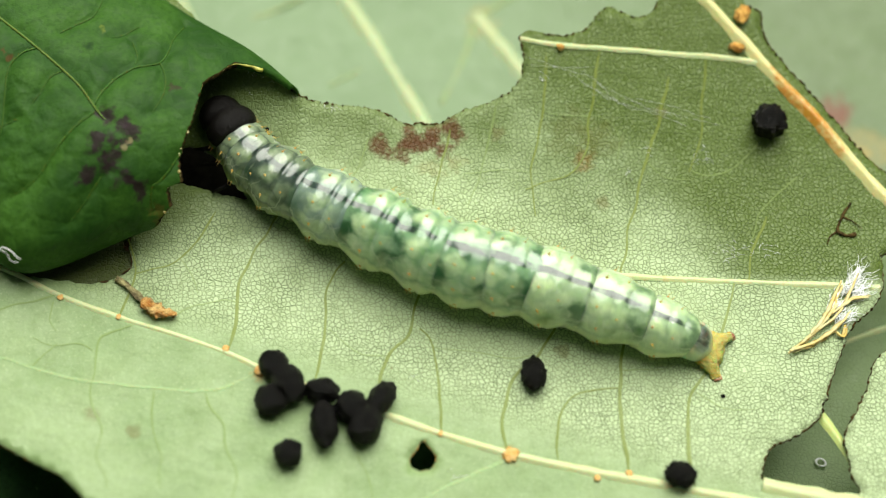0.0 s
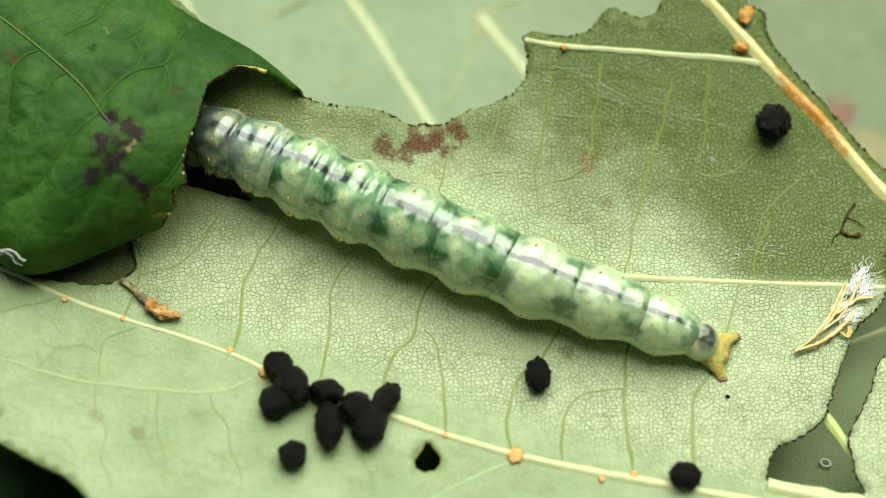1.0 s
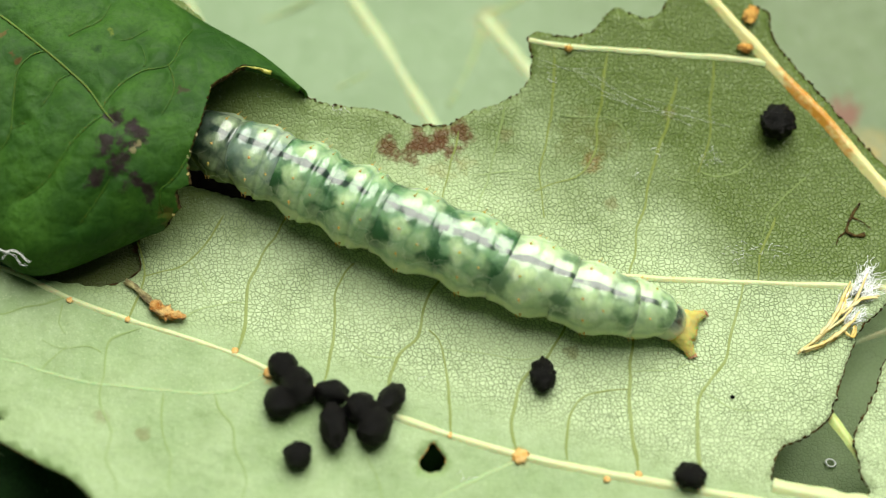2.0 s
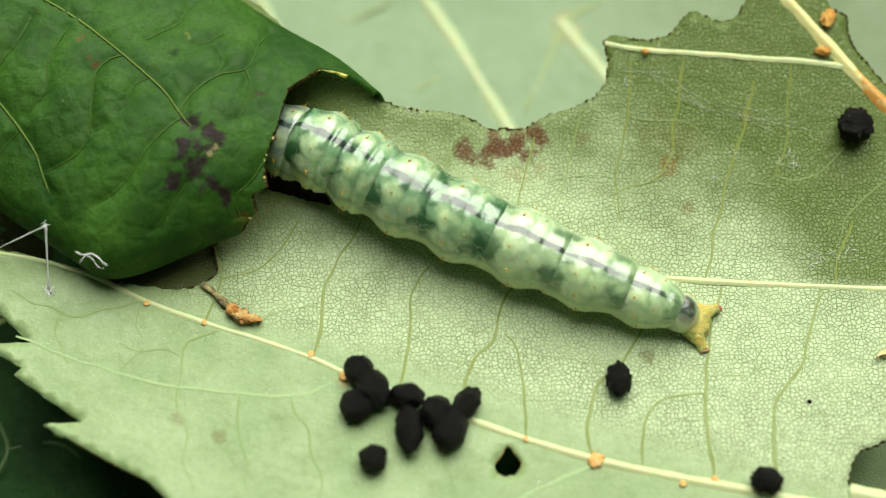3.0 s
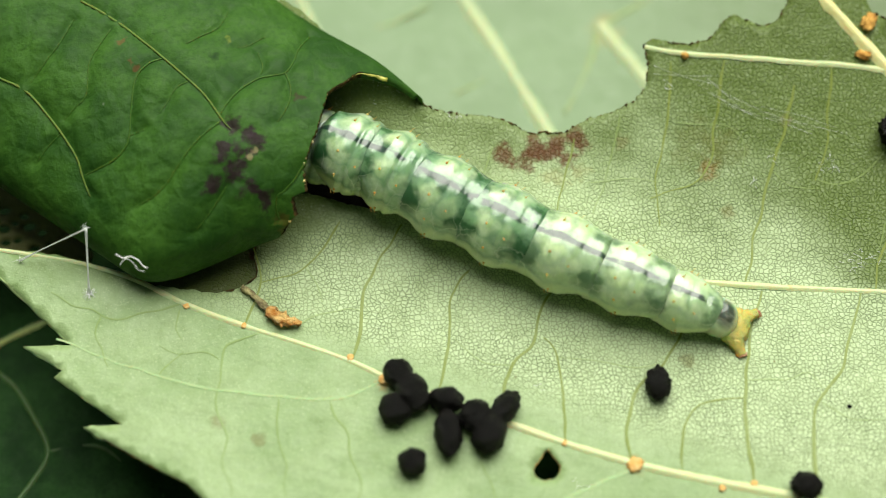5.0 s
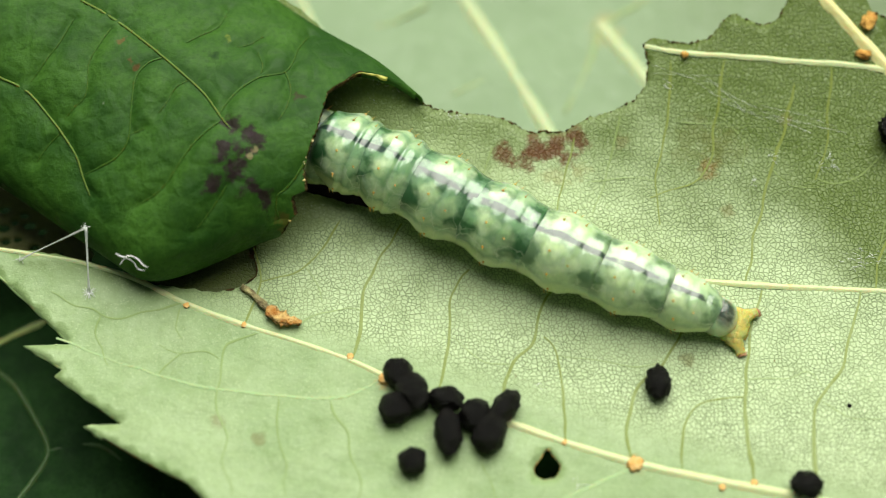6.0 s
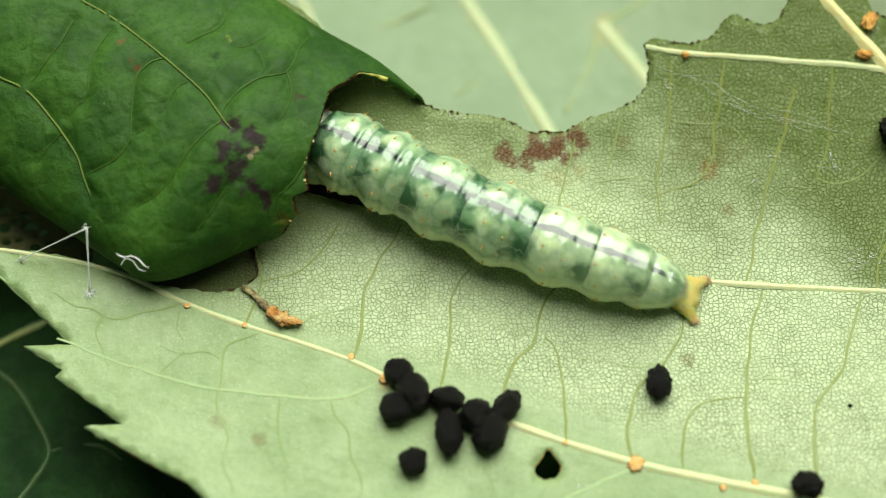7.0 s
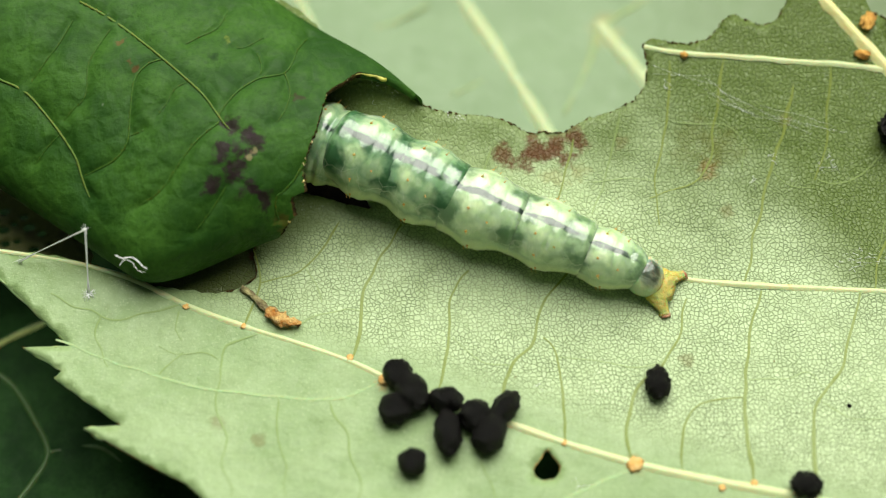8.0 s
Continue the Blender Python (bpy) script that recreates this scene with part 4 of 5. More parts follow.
def low_leaves():
    back = lambda x, y: -7.5
    other_leaf("leaf", [(-12.96, 22.21), (0.43, 24.19), (16.67, 24.85), (32.73, 23.53), (32.39, 10.97), (29.69, 3.73), (17.92, 5.72), (5.44, 7.15), (-4.65, 8.02), (-13.66, 10.97)], back, FAR_LEAF,
               "pale green leaf behind, underside up, with thick cream veins", [
        ([(-0.37, 19.63), (0.94, 17.09), (2.49, 14.30), (3.75, 11.87), (4.86, 9.64), (5.71, 7.73)], 0.26, 0.34),
        ([(7.20, 15.69), (7.82, 14.76), (8.56, 13.69), (9.42, 12.41), (10.63, 10.53)], 0.34, 0.38),
        ([(-7.51, 18.99), (-6.52, 16.78), (-5.56, 14.91)], 0.16, 0.16),
        ([(7.59, 15.69), (8.53, 16.47), (10.68, 17.72), (12.05, 18.99)], 0.1, 0.1),
        ([(7.20, 15.53), (6.62, 13.38), (5.53, 10.97)], 0.1, 0.08),
        ([(-0.63, 16.78), (-2.19, 15.84), (-3.75, 15.22), (-5.02, 13.69)], 0.08, 0.07),
        ([(3.01, 13.99), (1.96, 12.78), (0.41, 11.87)], 0.06, 0.06)], FAR_RIB)
    side = lambda x, y: -4.0
    other_leaf("leaf", [(16.50, 1.98), (22.67, 2.80), (29.96, 2.25), (30.17, -5.20), (28.01, -12.66), (18.86, -12.60), (16.31, -10.17), (15.84, -3.87)], side, SHADE_LEAF,
               "shaded grey-green leaf under the hole", [([(20.13, -3.62), (22.12, -2.71), (24.61, -1.79), (27.11, -1.00)], 0.12, 0.1)] )
    dark = lambda x, y: -7.0
    # extended under roll, cut and bite as a dark sheet for shade there
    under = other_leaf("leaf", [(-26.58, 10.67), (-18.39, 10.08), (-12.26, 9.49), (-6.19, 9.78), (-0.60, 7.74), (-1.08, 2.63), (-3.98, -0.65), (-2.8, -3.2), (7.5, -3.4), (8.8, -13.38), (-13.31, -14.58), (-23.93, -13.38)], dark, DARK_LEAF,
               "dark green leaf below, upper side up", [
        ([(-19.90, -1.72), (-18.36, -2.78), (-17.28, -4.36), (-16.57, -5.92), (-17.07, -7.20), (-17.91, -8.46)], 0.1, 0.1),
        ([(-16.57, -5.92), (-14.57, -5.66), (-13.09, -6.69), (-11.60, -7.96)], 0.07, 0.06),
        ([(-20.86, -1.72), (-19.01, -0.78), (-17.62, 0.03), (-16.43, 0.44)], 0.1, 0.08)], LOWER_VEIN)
    vein(under, [(-19.7, -1.24), (-19.01, -0.84), (-18.31, -0.43), (-17.56, -0.05), (-16.78, 0.27)], 0.12, 0.14, BRIDGE_RIB, dark, "vein", "bright yellow-green vein", 1.0)
    net = lambda x, y: -3.0
    holes = []
    rnd = random.Random(3)
    for cx, cy in [(-17.69, 3.16), (-16.89, 2.4), (-18.55, 3.46), (-18.52, 2.57), (-18.4, 1.94), (-17.91, 2.03), (-17.44, 2.7), (-16.52, 1.84), (-18.09, 2.84), (-17.16, 1.62), (-16.19, 1.22)]:
        r = 0.13 + 0.12 * rnd.random()
        holes.append([Vector((cx + r * 1.3 * math.cos(a) + rnd.uniform(-0.04, 0.04), cy + r * math.sin(a))) for a in np.linspace(0, 2 * math.pi, 11)[:-1]])
    other_leaf("leaf", [(-21.80, 5.45), (-18.86, 4.89), (-17.09, 3.79), (-15.07, 2.16), (-14.74, 0.82), (-17.10, 0.82), (-21.41, 1.35)], net, NETTED,
               "dry brown netted leaf scrap with small holes", holes=holes)
    # sheet added below the cut; its black is painted shade
    other_leaf("cut_shade_sheet", [(-7.51, 6.30), (-5.38, 7.13), (-2.96, 5.74), (-1.51, 3.55), (-1.97, 1.41), (-4.31, 1.67), (-6.68, 2.48)], lambda x, y: -1.6, CUT_SHADE,
               "added near-black sheet that stands for the shade under the cut")


# ---- frass, galls, debris ----
def pellet(x, y, rx, ry, rz, turn, seed, rough=1.0):
    ob_h = ground_of_leaf(x, y)
    bm = bmesh.new()
    bmesh.ops.create_icosphere(bm, subdivisions=4, radius=1.0)
    for v in bm.verts:
        p = v.co.copy()
        q = p * 1.9 + Vector((seed * 3.1, seed, 0))
        crease = max(0, 1 - 6 * abs(noise.noise(q * 0.75))) + 0.6 * max(0, 1 - 5 * abs(noise.noise(q * 1.5 + Vector((4, 0, 0)))))
        k = 1.0 + 0.16 * noise.noise(q * 0.8) - (0.05 + 0.07 * rough) * crease + rough * (0.22 * noise.noise(q * 2.4) + 0.1 * noise.noise(q * 5) + 0.05 * noise.noise(q * 9) + 0.03 * noise.noise(q * 15))
        v.co = Vector((p.x * rx, p.y * ry, p.z * rz)) * k
    ob = part("frass_pellet", bm, FRASS)
    ob.matrix_world = Matrix.Translation(Vector((x, y, ob_h + rz * 0.92)) * MM) @ pose(0, 0, 0, 0, 0, turn)
    return tagged(ob, "rough black frass pellet on the leaf", "frass", "frass pellets")


PELLETS = [(-1.78, -5.72), (-1.22, -6.6), (-1.82, -7.25), (0.13, -6.85), (0.20, -8.27), (1.28, -7.55), (2.46, -7.12), (1.80, -8.35), (-1.18, -9.52), (8.50, -6.06), (14.05, -10.41), (18.61, 4.86)]
SIZES = [(0.62, 0.62, 0.55, 0), (0.68, 0.86, 0.66, 15), (0.72, 0.66, 0.55, 30), (0.72, 0.52, 0.55, -8), (0.56, 1.02, 0.56, 2), (0.66, 0.66, 0.6, 0), (0.5, 0.78, 0.5, -35),
         (0.66, 0.88, 0.6, -20), (0.57, 0.57, 0.52, 0), (0.5, 0.72, 0.46, 0), (0.62, 0.53, 0.46, -10), (0.72, 0.78, 0.6, -15)]


def litter():
    for k, ((x, y), (rx, ry, rz, turn)) in enumerate(zip(PELLETS, SIZES)):
        pellet(x, y, rx, ry, rz, turn, k + 1, 0.35 if k < 9 else 1.0)
    for k, (x, y) in enumerate([(7.48, -9.38), (-2.33, -5.79), (-3.69, -4.79), (-10.32, -2.51), (4.77, -8.48), (12.08, -10.19), (10.82, -10.38), (10.05, 8.14), (-7.97, -3.37)]):
        r = (0.3, 0.22, 0.14, 0.13, 0.12, 0.14, 0.13, 0.12, 0.11)[k]
        bm = bmesh.new()
        bmesh.ops.create_icosphere(bm, subdivisions=3, radius=1.0)
        for v in bm.verts:
            v.co *= r * (1 + 0.5 * noise.noise(v.co * 2.2 + Vector((k * 5, 0, 0))))
            v.co.z *= 0.28
        ob = part("gall", bm, GALL)
        ob.location = Vector((x, y, ground_of_leaf(x, y) + 0.06)) * MM
        tagged(ob, "small orange gall on a leaf vein", "gall", "galls")


def dry_bud():
    bud = thing("dry_bud", (0, 0, 0), "curled orange-brown dry bud scale on the leaf", "plant debris")
    h = ground_of_leaf
    bm = bmesh.new()
    tube(bm, raised([(-8.12, -1.70), (-7.60, -2.11), (-7.18, -2.54), (-6.85, -2.92)], h, 0.12, 0.15), lambda k: 0.10 + 0.07 * k, 9, 0.7, 1.0)
    part("stalk", bm, STALK, bud, "tan withered stalk")
    bm = bmesh.new()
    tube(bm, raised([(-7.04, -2.71), (-6.66, -3.07), (-6.25, -3.27), (-5.64, -3.35)], h, 0.08, 0.25), lambda k: 0.05 + 0.19 * math.sin(math.pi * min(1, 0.15 + k * 0.85)) ** 0.8, 14, 0.6, 1.5)
    part("scale", bm, BUD, bud)
    bm = bmesh.new()
    tube(bm, raised([(-6.76, -2.92), (-6.61, -3.30), (-6.42, -3.55)], h, 0.08, 0.3), lambda k: 0.12 - 0.06 * k, 7, 0.7, 0.5)
    part("scale", bm, BUD, bud)


def silk(parent, points, r, name="thread"):
    bm = bmesh.new()
    tube(bm, [Vector(p) for p in points], lambda k: r, 5)
    return part(name, bm, SILK, parent)


def fibres():
    h = ground_of_leaf
    torn = thing("torn_fibres", (0, 0, 0), "torn straw-yellow fibres with white silk tufts", "plant debris")
    rnd = random.Random(4)
    for pts, r in (([(18.80, -5.05), (19.54, -4.47), (20.17, -3.85), (20.82, -3.04)], 0.13), ([(18.96, -4.97), (19.86, -4.65), (20.80, -3.97), (21.32, -3.34)], 0.11), ([(19.71, -4.30), (20.30, -3.59), (20.72, -2.84), (21.15, -1.95)], 0.12),
                   ([(20.67, -3.34), (21.30, -2.84), (21.67, -2.58), (22.25, -2.53)], 0.10), ([(20.03, -4.10), (20.90, -3.34), (21.46, -2.33), (21.81, -1.57)], 0.08), ([(20.79, -4.10), (21.08, -4.35), (21.27, -3.85)], 0.07)):
        for _ in range(3):
            d = Vector((rnd.uniform(-0.14, 0.14), rnd.uniform(-0.14, 0.14)))
            bm = bmesh.new()
            tube(bm, raised([Vector(q) + d * (0.3 + 0.7 * i / 3) for i, q in enumerate(pts)], h, 0.12, 0.12 + 0.2 * rnd.random()), lambda k: 0.4 * r * (0.5 + 1.1 * math.sin(math.pi * (0.15 + 0.8 * k))), 8, 0.3, 1.3)
            part("fibre", bm, STRAW, torn)
    for cx, cy in ((21.34, -2.33), (21.69, -1.82), (21.71, -2.64), (20.91, -3.72), (20.64, -3.22)):
        for k in range(48):
            a, l = rnd.gauss(0.85, 0.4), rnd.uniform(0.25, 1.2)
            p = Vector((cx + rnd.uniform(-0.15, 0.15), cy + rnd.uniform(-0.15, 0.15), h(cx, cy) + 0.1))
            way = Vector((math.cos(a), math.sin(a), 0))
            side = Vector((-way.y, way.x, 0)) * rnd.uniform(-0.18, 0.18)
            silk(torn, spline([p, p + way * l * 0.35 + side + Vector((0, 0, 0.12)), p + way * l * 0.7 - side * 0.6 + Vector((0, 0, 0.16)), p + way * l + Vector((0, 0, rnd.uniform(0, 0.2)))], 0.12), rnd.uniform(0.006, 0.015), "tuft")


def threads():
    h = ground_of_leaf
    web = thing("silk_web", (0, 0, 0), "white silk threads tying the rolled lobe to the leaf", "silk")
    knot, low, left = [(-14.21, -0.25)][0], [(-14.26, -1.96)][0], [(-17.18, -0.45)][0]
    rnd = random.Random(21)
    k = Vector((*knot, 2.2))
    foot = Vector((*low, h(*low) + 0.05))
    left_end = Vector((*left, h(*left) + 0.05))

    def fuzz(at, count, long, flat):
        """Short fine hairs that spread from a point where silk is glued down."""
        for _ in range(count):
            a, l = rnd.uniform(0, 2 * math.pi), long * rnd.uniform(0.3, 1.0)
            way = Vector((math.cos(a), math.sin(a), rnd.uniform(-0.2, 0.6) * (1 - flat)))
            silk(web, [at, at + way * l * 0.5 + Vector((0, 0, 0.05)), at + way * l], 0.006)

    for end, count, r in ((foot, 4, 0.022), (left_end, 4, 0.016)):
        for _ in range(count):
            d = Vector((rnd.uniform(-0.09, 0.09), rnd.uniform(-0.09, 0.09), 0))
            silk(web, spline([k + d * 0.6, k.lerp(end, 0.35) + d * 0.4, k.lerp(end, 0.75) + d * 0.2, end + d], 0.3), r)
    fuzz(foot, 46, 0.34, 1.0)
    fuzz(left_end, 10, 0.3, 1.0)
    fuzz(k, 18, 0.26, 0.0)
    up = roll_point(*[(-5.15, 187.01)][0])
    silk(web, [k, k.lerp(up, 0.5), up], 0.03)
    for curl, r in (([(-12.91, -1.55), (-12.61, -1.71), (-12.31, -1.63), (-12.01, -1.81), (-11.80, -2.05), (-11.62, -2.12)], 0.022), ([(-12.73, -2.01), (-12.52, -1.76), (-12.2, -1.91), (-12.0, -2.21), (-11.74, -2.26)], 0.011)):
        silk(web, [Vector((q.x, q.y, 2.4 + 0.12 * noise.noise(Vector((q.x * 2, q.y * 2, 0))))) for q in spline(curl, 0.08)], r)


def strands():
    web = thing("silk_strands", (0, 0, 0), "short white silk strands stuck to the leaf", "silk")
    rnd = random.Random(12)
    for x, y, end_x, end_y, count in ((11.46, 6.53, 15.28, 5.1, 3), (10.5, 7.25, 13.01, 5.82, 3), (9.07, 7.53, 11.06, 7.25, 2), (13.59, 5.82, 16.69, 4.96, 3)):
        for _ in range(count):
            d = Vector((rnd.uniform(-0.5, 0.5), rnd.uniform(-0.6, 0.6)))
            a, b = Vector((x, y)) + d, Vector((end_x, end_y)) + d * rnd.uniform(-1.5, 1)
            silk(web, raised([a, a.lerp(b, 0.5) + Vector((0, rnd.uniform(-0.08, 0.08))), b], leaf_face, 0.3, 0.03), rnd.uniform(0.0015, 0.0032))
    # small tangles of loops
    for x, y, wide, count in ((15.7, 3.6, 0.45, 14), (16.4, -0.6, 0.5, 12), (17.2, -0.4, 0.6, 12), (18.4, -0.5, 0.5, 8), (12.71, 2.81, 0.25, 5), (9.2, 7.0, 0.3, 5), (13.4, 3.9, 0.2, 4), (-2.4, 6.3, 0.5, 6), (5.2, -10.3, 0.3, 5), (3.71, -6.15, 0.2, 3), (0.5, 5.5, 0.3, 5)):
        for _ in range(count):
            p = Vector((x + rnd.uniform(-wide, wide), y + rnd.uniform(-wide, wide) * 0.7))
            a = rnd.uniform(-1.2, 1.2)
            way, l = Vector((math.cos(a), math.sin(a))), rnd.uniform(0.1, 0.4)
            bend = Vector((-way.y, way.x)) * rnd.uniform(-0.12, 0.12)
            silk(web, raised([p, p + way * l * 0.5 + bend, p + way * l], leaf_face, 0.1, 0.03), rnd.uniform(0.003, 0.007))
    for x, y in ((16.02, -6.89),):
        pellet(x, y, 0.09, 0.08, 0.06, 0, 30)


def dry_curl():
    bm = bmesh.new()
    tube(bm, raised([(21.92, 1.69), (21.52, 1.07), (21.28, 0.45), (21.69, 0.25), (22.05, 0.32)], ground_of_leaf, 0.1, 0.05), lambda k: 0.05 + 0.03 * k, 6, 0.6, 0.8)
    tube(bm, raised([(21.52, 1.07), (21.9, 0.9), (22.3, 0.55)], ground_of_leaf, 0.1, 0.06), lambda k: 0.045 - 0.03 * k, 6, 0.6, 0.9)
    tube(bm, raised([(21.28, 0.45), (20.95, 0.2), (20.8, -0.15)], ground_of_leaf, 0.1, 0.04), lambda k: 0.05 - 0.035 * k, 6, 0.6, 0.9)
    tagged(part("dry_curl", bm, RIM), "thin dry brown plant curl on the leaf", "plant debris")


def egg_shell():
    (x, y), = [(20.46, -8.21)]
    bm = bmesh.new()
    rings = []
    for k in range(28):
        a = 2 * math.pi * k / 28
        rings.append([bm.verts.new(((0.2 + 0.05 * math.cos(b)) * math.cos(a) * 1.25, (0.2 + 0.05 * math.cos(b)) * math.sin(a), 0.05 * math.sin(b))) for b in np.linspace(0, 2 * math.pi, 9)[:-1]])
    for k in range(28):
        q, r = rings[k], rings[(k + 1) % 28]
        for i in range(8):
            bm.faces.new((q[i], q[(i + 1) % 8], r[(i + 1) % 8], r[i]))
    ob = part("egg_shell", bm, SILK)
    ob.matrix_world = Matrix.Translation(Vector((x, y, -3.92)) * MM) @ pose(0, 0, 0, 0, 0, -25) @ Matrix.Scale(0.8, 4)
    tagged(ob, "tiny white ring-shaped egg shell on the lower leaf", "egg shell")


# ---- the caterpillar, head to tail in rigid rings ----
SEGMENTS = {}
BODY = [("abdomen_9", 1.16, 2.0), ("abdomen_8", 1.42, 2.93), ("abdomen_7", 1.58, 2.85), ("abdomen_6", 1.66, 2.71), ("abdomen_5", 1.68, 2.67), ("abdomen_4", 1.68, 2.45),
        ("abdomen_3", 1.64, 2.4), ("abdomen_2", 1.5, 2.35), ("abdomen_1", 1.37, 2.33), ("thorax_3", 1.22, 1.3), ("thorax_2", 1.1, 1.1), ("thorax_1", 1.0, 0.9)]


def body_radius(r, x, reach):
    """Profile of one ring of the body: two swollen folds with a crease between, drawn in past its joints."""
    valley = 0.89 if reach > 1.33 else 0.85
    k = valley + (1 - valley) * math.exp(-(abs(x) / 0.80) ** 2.8)
    fold = 0.35 if reach > 1.3 or 0.9 < reach < 1.1 else 1.0
    k -= 0.06 * fold * math.exp(-((x + 0.14) / 0.11) ** 2)
    k -= 0.03 * fold * math.exp(-((x + 0.75) / 0.07) ** 2)
    over = max(0, abs(x) - reach)
    return r * (k - 1.6 * over * over - 0.25 * over)


def body_point(r, x, reach, turn):
    """turn 0 at the back, 90 on one flank, 180 at the belly."""
    c, s = math.cos(turn), math.sin(turn)
    k = body_radius(r, x, reach)
    down = abs(turn if turn < math.pi else turn - 2 * math.pi)
    bulge = 0.09 * math.exp(-((down - 1.8) / 0.33) ** 2) * math.exp(-(x / 0.65) ** 2)
    # fat lobes push the skin out; a long crease runs above the flank
    bulge += 0.030 * math.exp(-((down - 0.48) / 0.22) ** 2 - ((x - 0.42) / 0.32) ** 2)
    bulge += 0.026 * math.exp(-((down - 1.08) / 0.24) ** 2 - ((x - 0.2) / 0.42) ** 2)
    bulge -= 0.030 * math.exp(-((down - 1.42) / 0.10) ** 2)
    z = c * (1.0 if c > 0 else 0.86)
    return Vector((x, k * s * (1 + bulge), k * z * (1 + bulge)))


def segment(caterpillar, name, r, span, taper):
    reach = span / 2 + 0.04
    nx, na = 48, 64
    bm = bmesh.new()
    rings = []
    for i in range(nx + 1):
        x = (reach + 0.42) * (2 * i / nx - 1)
        ring = []
        for k in range(na):
            p = body_point(r + taper * x, x, reach, 2 * math.pi * k / na)
            n = Vector((0, p.y, p.z)).normalized()
            p += n * 0.035 * noise.noise(Vector((x * 2.5 + r * 9, p.y * 1.2, p.z * 1.2 + span * 5)))
            ring.append(bm.verts.new(p))
        rings.append(ring)
    for a, b in zip(rings, rings[1:]):
        for k in range(na):
            bm.faces.new((a[k], b[k], b[(k + 1) % na], a[(k + 1) % na]))
    bm.faces.new(rings[0])
    bm.faces.new(rings[-1][::-1])
    # thorax and first abdomen ring take the skin with shade painted in
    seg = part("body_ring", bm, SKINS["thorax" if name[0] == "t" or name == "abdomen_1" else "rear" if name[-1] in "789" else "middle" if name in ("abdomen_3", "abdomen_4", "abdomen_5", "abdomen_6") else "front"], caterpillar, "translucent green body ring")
    for side in (1, -1):
        for x, deg, big in ((0.42, 27, 1.0), (-0.46, 38, 0.8), (0.22, 62, 1.0), (0.05, 92, 0.9), (0.2, 99, 0.7)):
            if abs(x) > reach:
                continue
            turn = radians(deg) * side % (2 * math.pi)
            p = body_point(r + taper * x, x, reach, turn)
            n = Vector((0, p.y, p.z)).normalized()
            bm = bmesh.new()
            bmesh.ops.create_icosphere(bm, subdivisions=2, radius=0.058 * big)
            for v in bm.verts:
                v.co = p + v.co
            wart = part("wart", bm, WART, seg)
            bm = bmesh.new()
            tip = p + n * 0.2 * big + Vector((-0.1, 0, 0.03))
            tube(bm, [p - n * 0.02, p.lerp(tip, 0.5) + n * 0.04, tip], lambda k: 0.015 * (1 - 0.75 * k), 5)
            part("seta", bm, SETA, wart)
    SEGMENTS[name] = seg
    seg["r"] = r
    return seg


def tail_end(caterpillar):
    bm = bmesh.new()
    bmesh.ops.create_uvsphere(bm, u_segments=36, v_segments=22, radius=1.0)
    for v in bm.verts:
        p = v.co
        w = 1 + 0.05 * noise.noise(p * 3)
        v.co = Vector((p.x * (0.72 if p.x < 0 else 1.0) + 0.1, p.y * 0.82, p.z * 0.72 - 0.14 * max(0, -p.x))) * w
    tail = part("tail_ring", bm, TAIL_SKIN, caterpillar, "grey-green glassy tail end")
    bm = bmesh.new()
    bmesh.ops.create_uvsphere(bm, u_segments=24, v_segments=14, radius=1.0)
    for v in bm.verts:
        p = v.co
        w = 1 + 0.12 * noise.noise(p * 2.5)
        v.co = Vector((p.x * 0.46 - 0.68, p.y * 0.70, p.z * 0.2 - 0.34 - 0.2 * max(0, -p.x))) * w
    part("anal_plate", bm, PROLEG, tail, "clear amber anal plate")
    for side in (1, -1):
        bm = bmesh.new()
        a = Vector((-0.25, 0.24 * side, -0.30))
        b = Vector((-0.78, 0.58 * side, -0.48))
        c = Vector((-1.16, 0.94 * side, -0.70))
        tube(bm, spline([a, b, c], 0.08), lambda k: 0.50 - 0.33 * min(1, k * 1.1) + 0.05 * max(0, k - 0.8) * 5, 16, 0.6, 0.35)
        leg = part("anal_proleg", bm, PROLEG, tail, "yellowish clasping anal proleg")
        bm = bmesh.new()
        tube(bm, spline([c - Vector((0, 0.05 * side, 0)), c + Vector((-0.09, 0.07 * side, -0.04))], 0.05), lambda k: 0.17 + 0.03 * k, 14, 0.7, 0.6)
        part("proleg_toe", bm, TOE, leg, "reddish proleg rim")
    tail["r"] = 0.9
    SEGMENTS["tail"] = tail


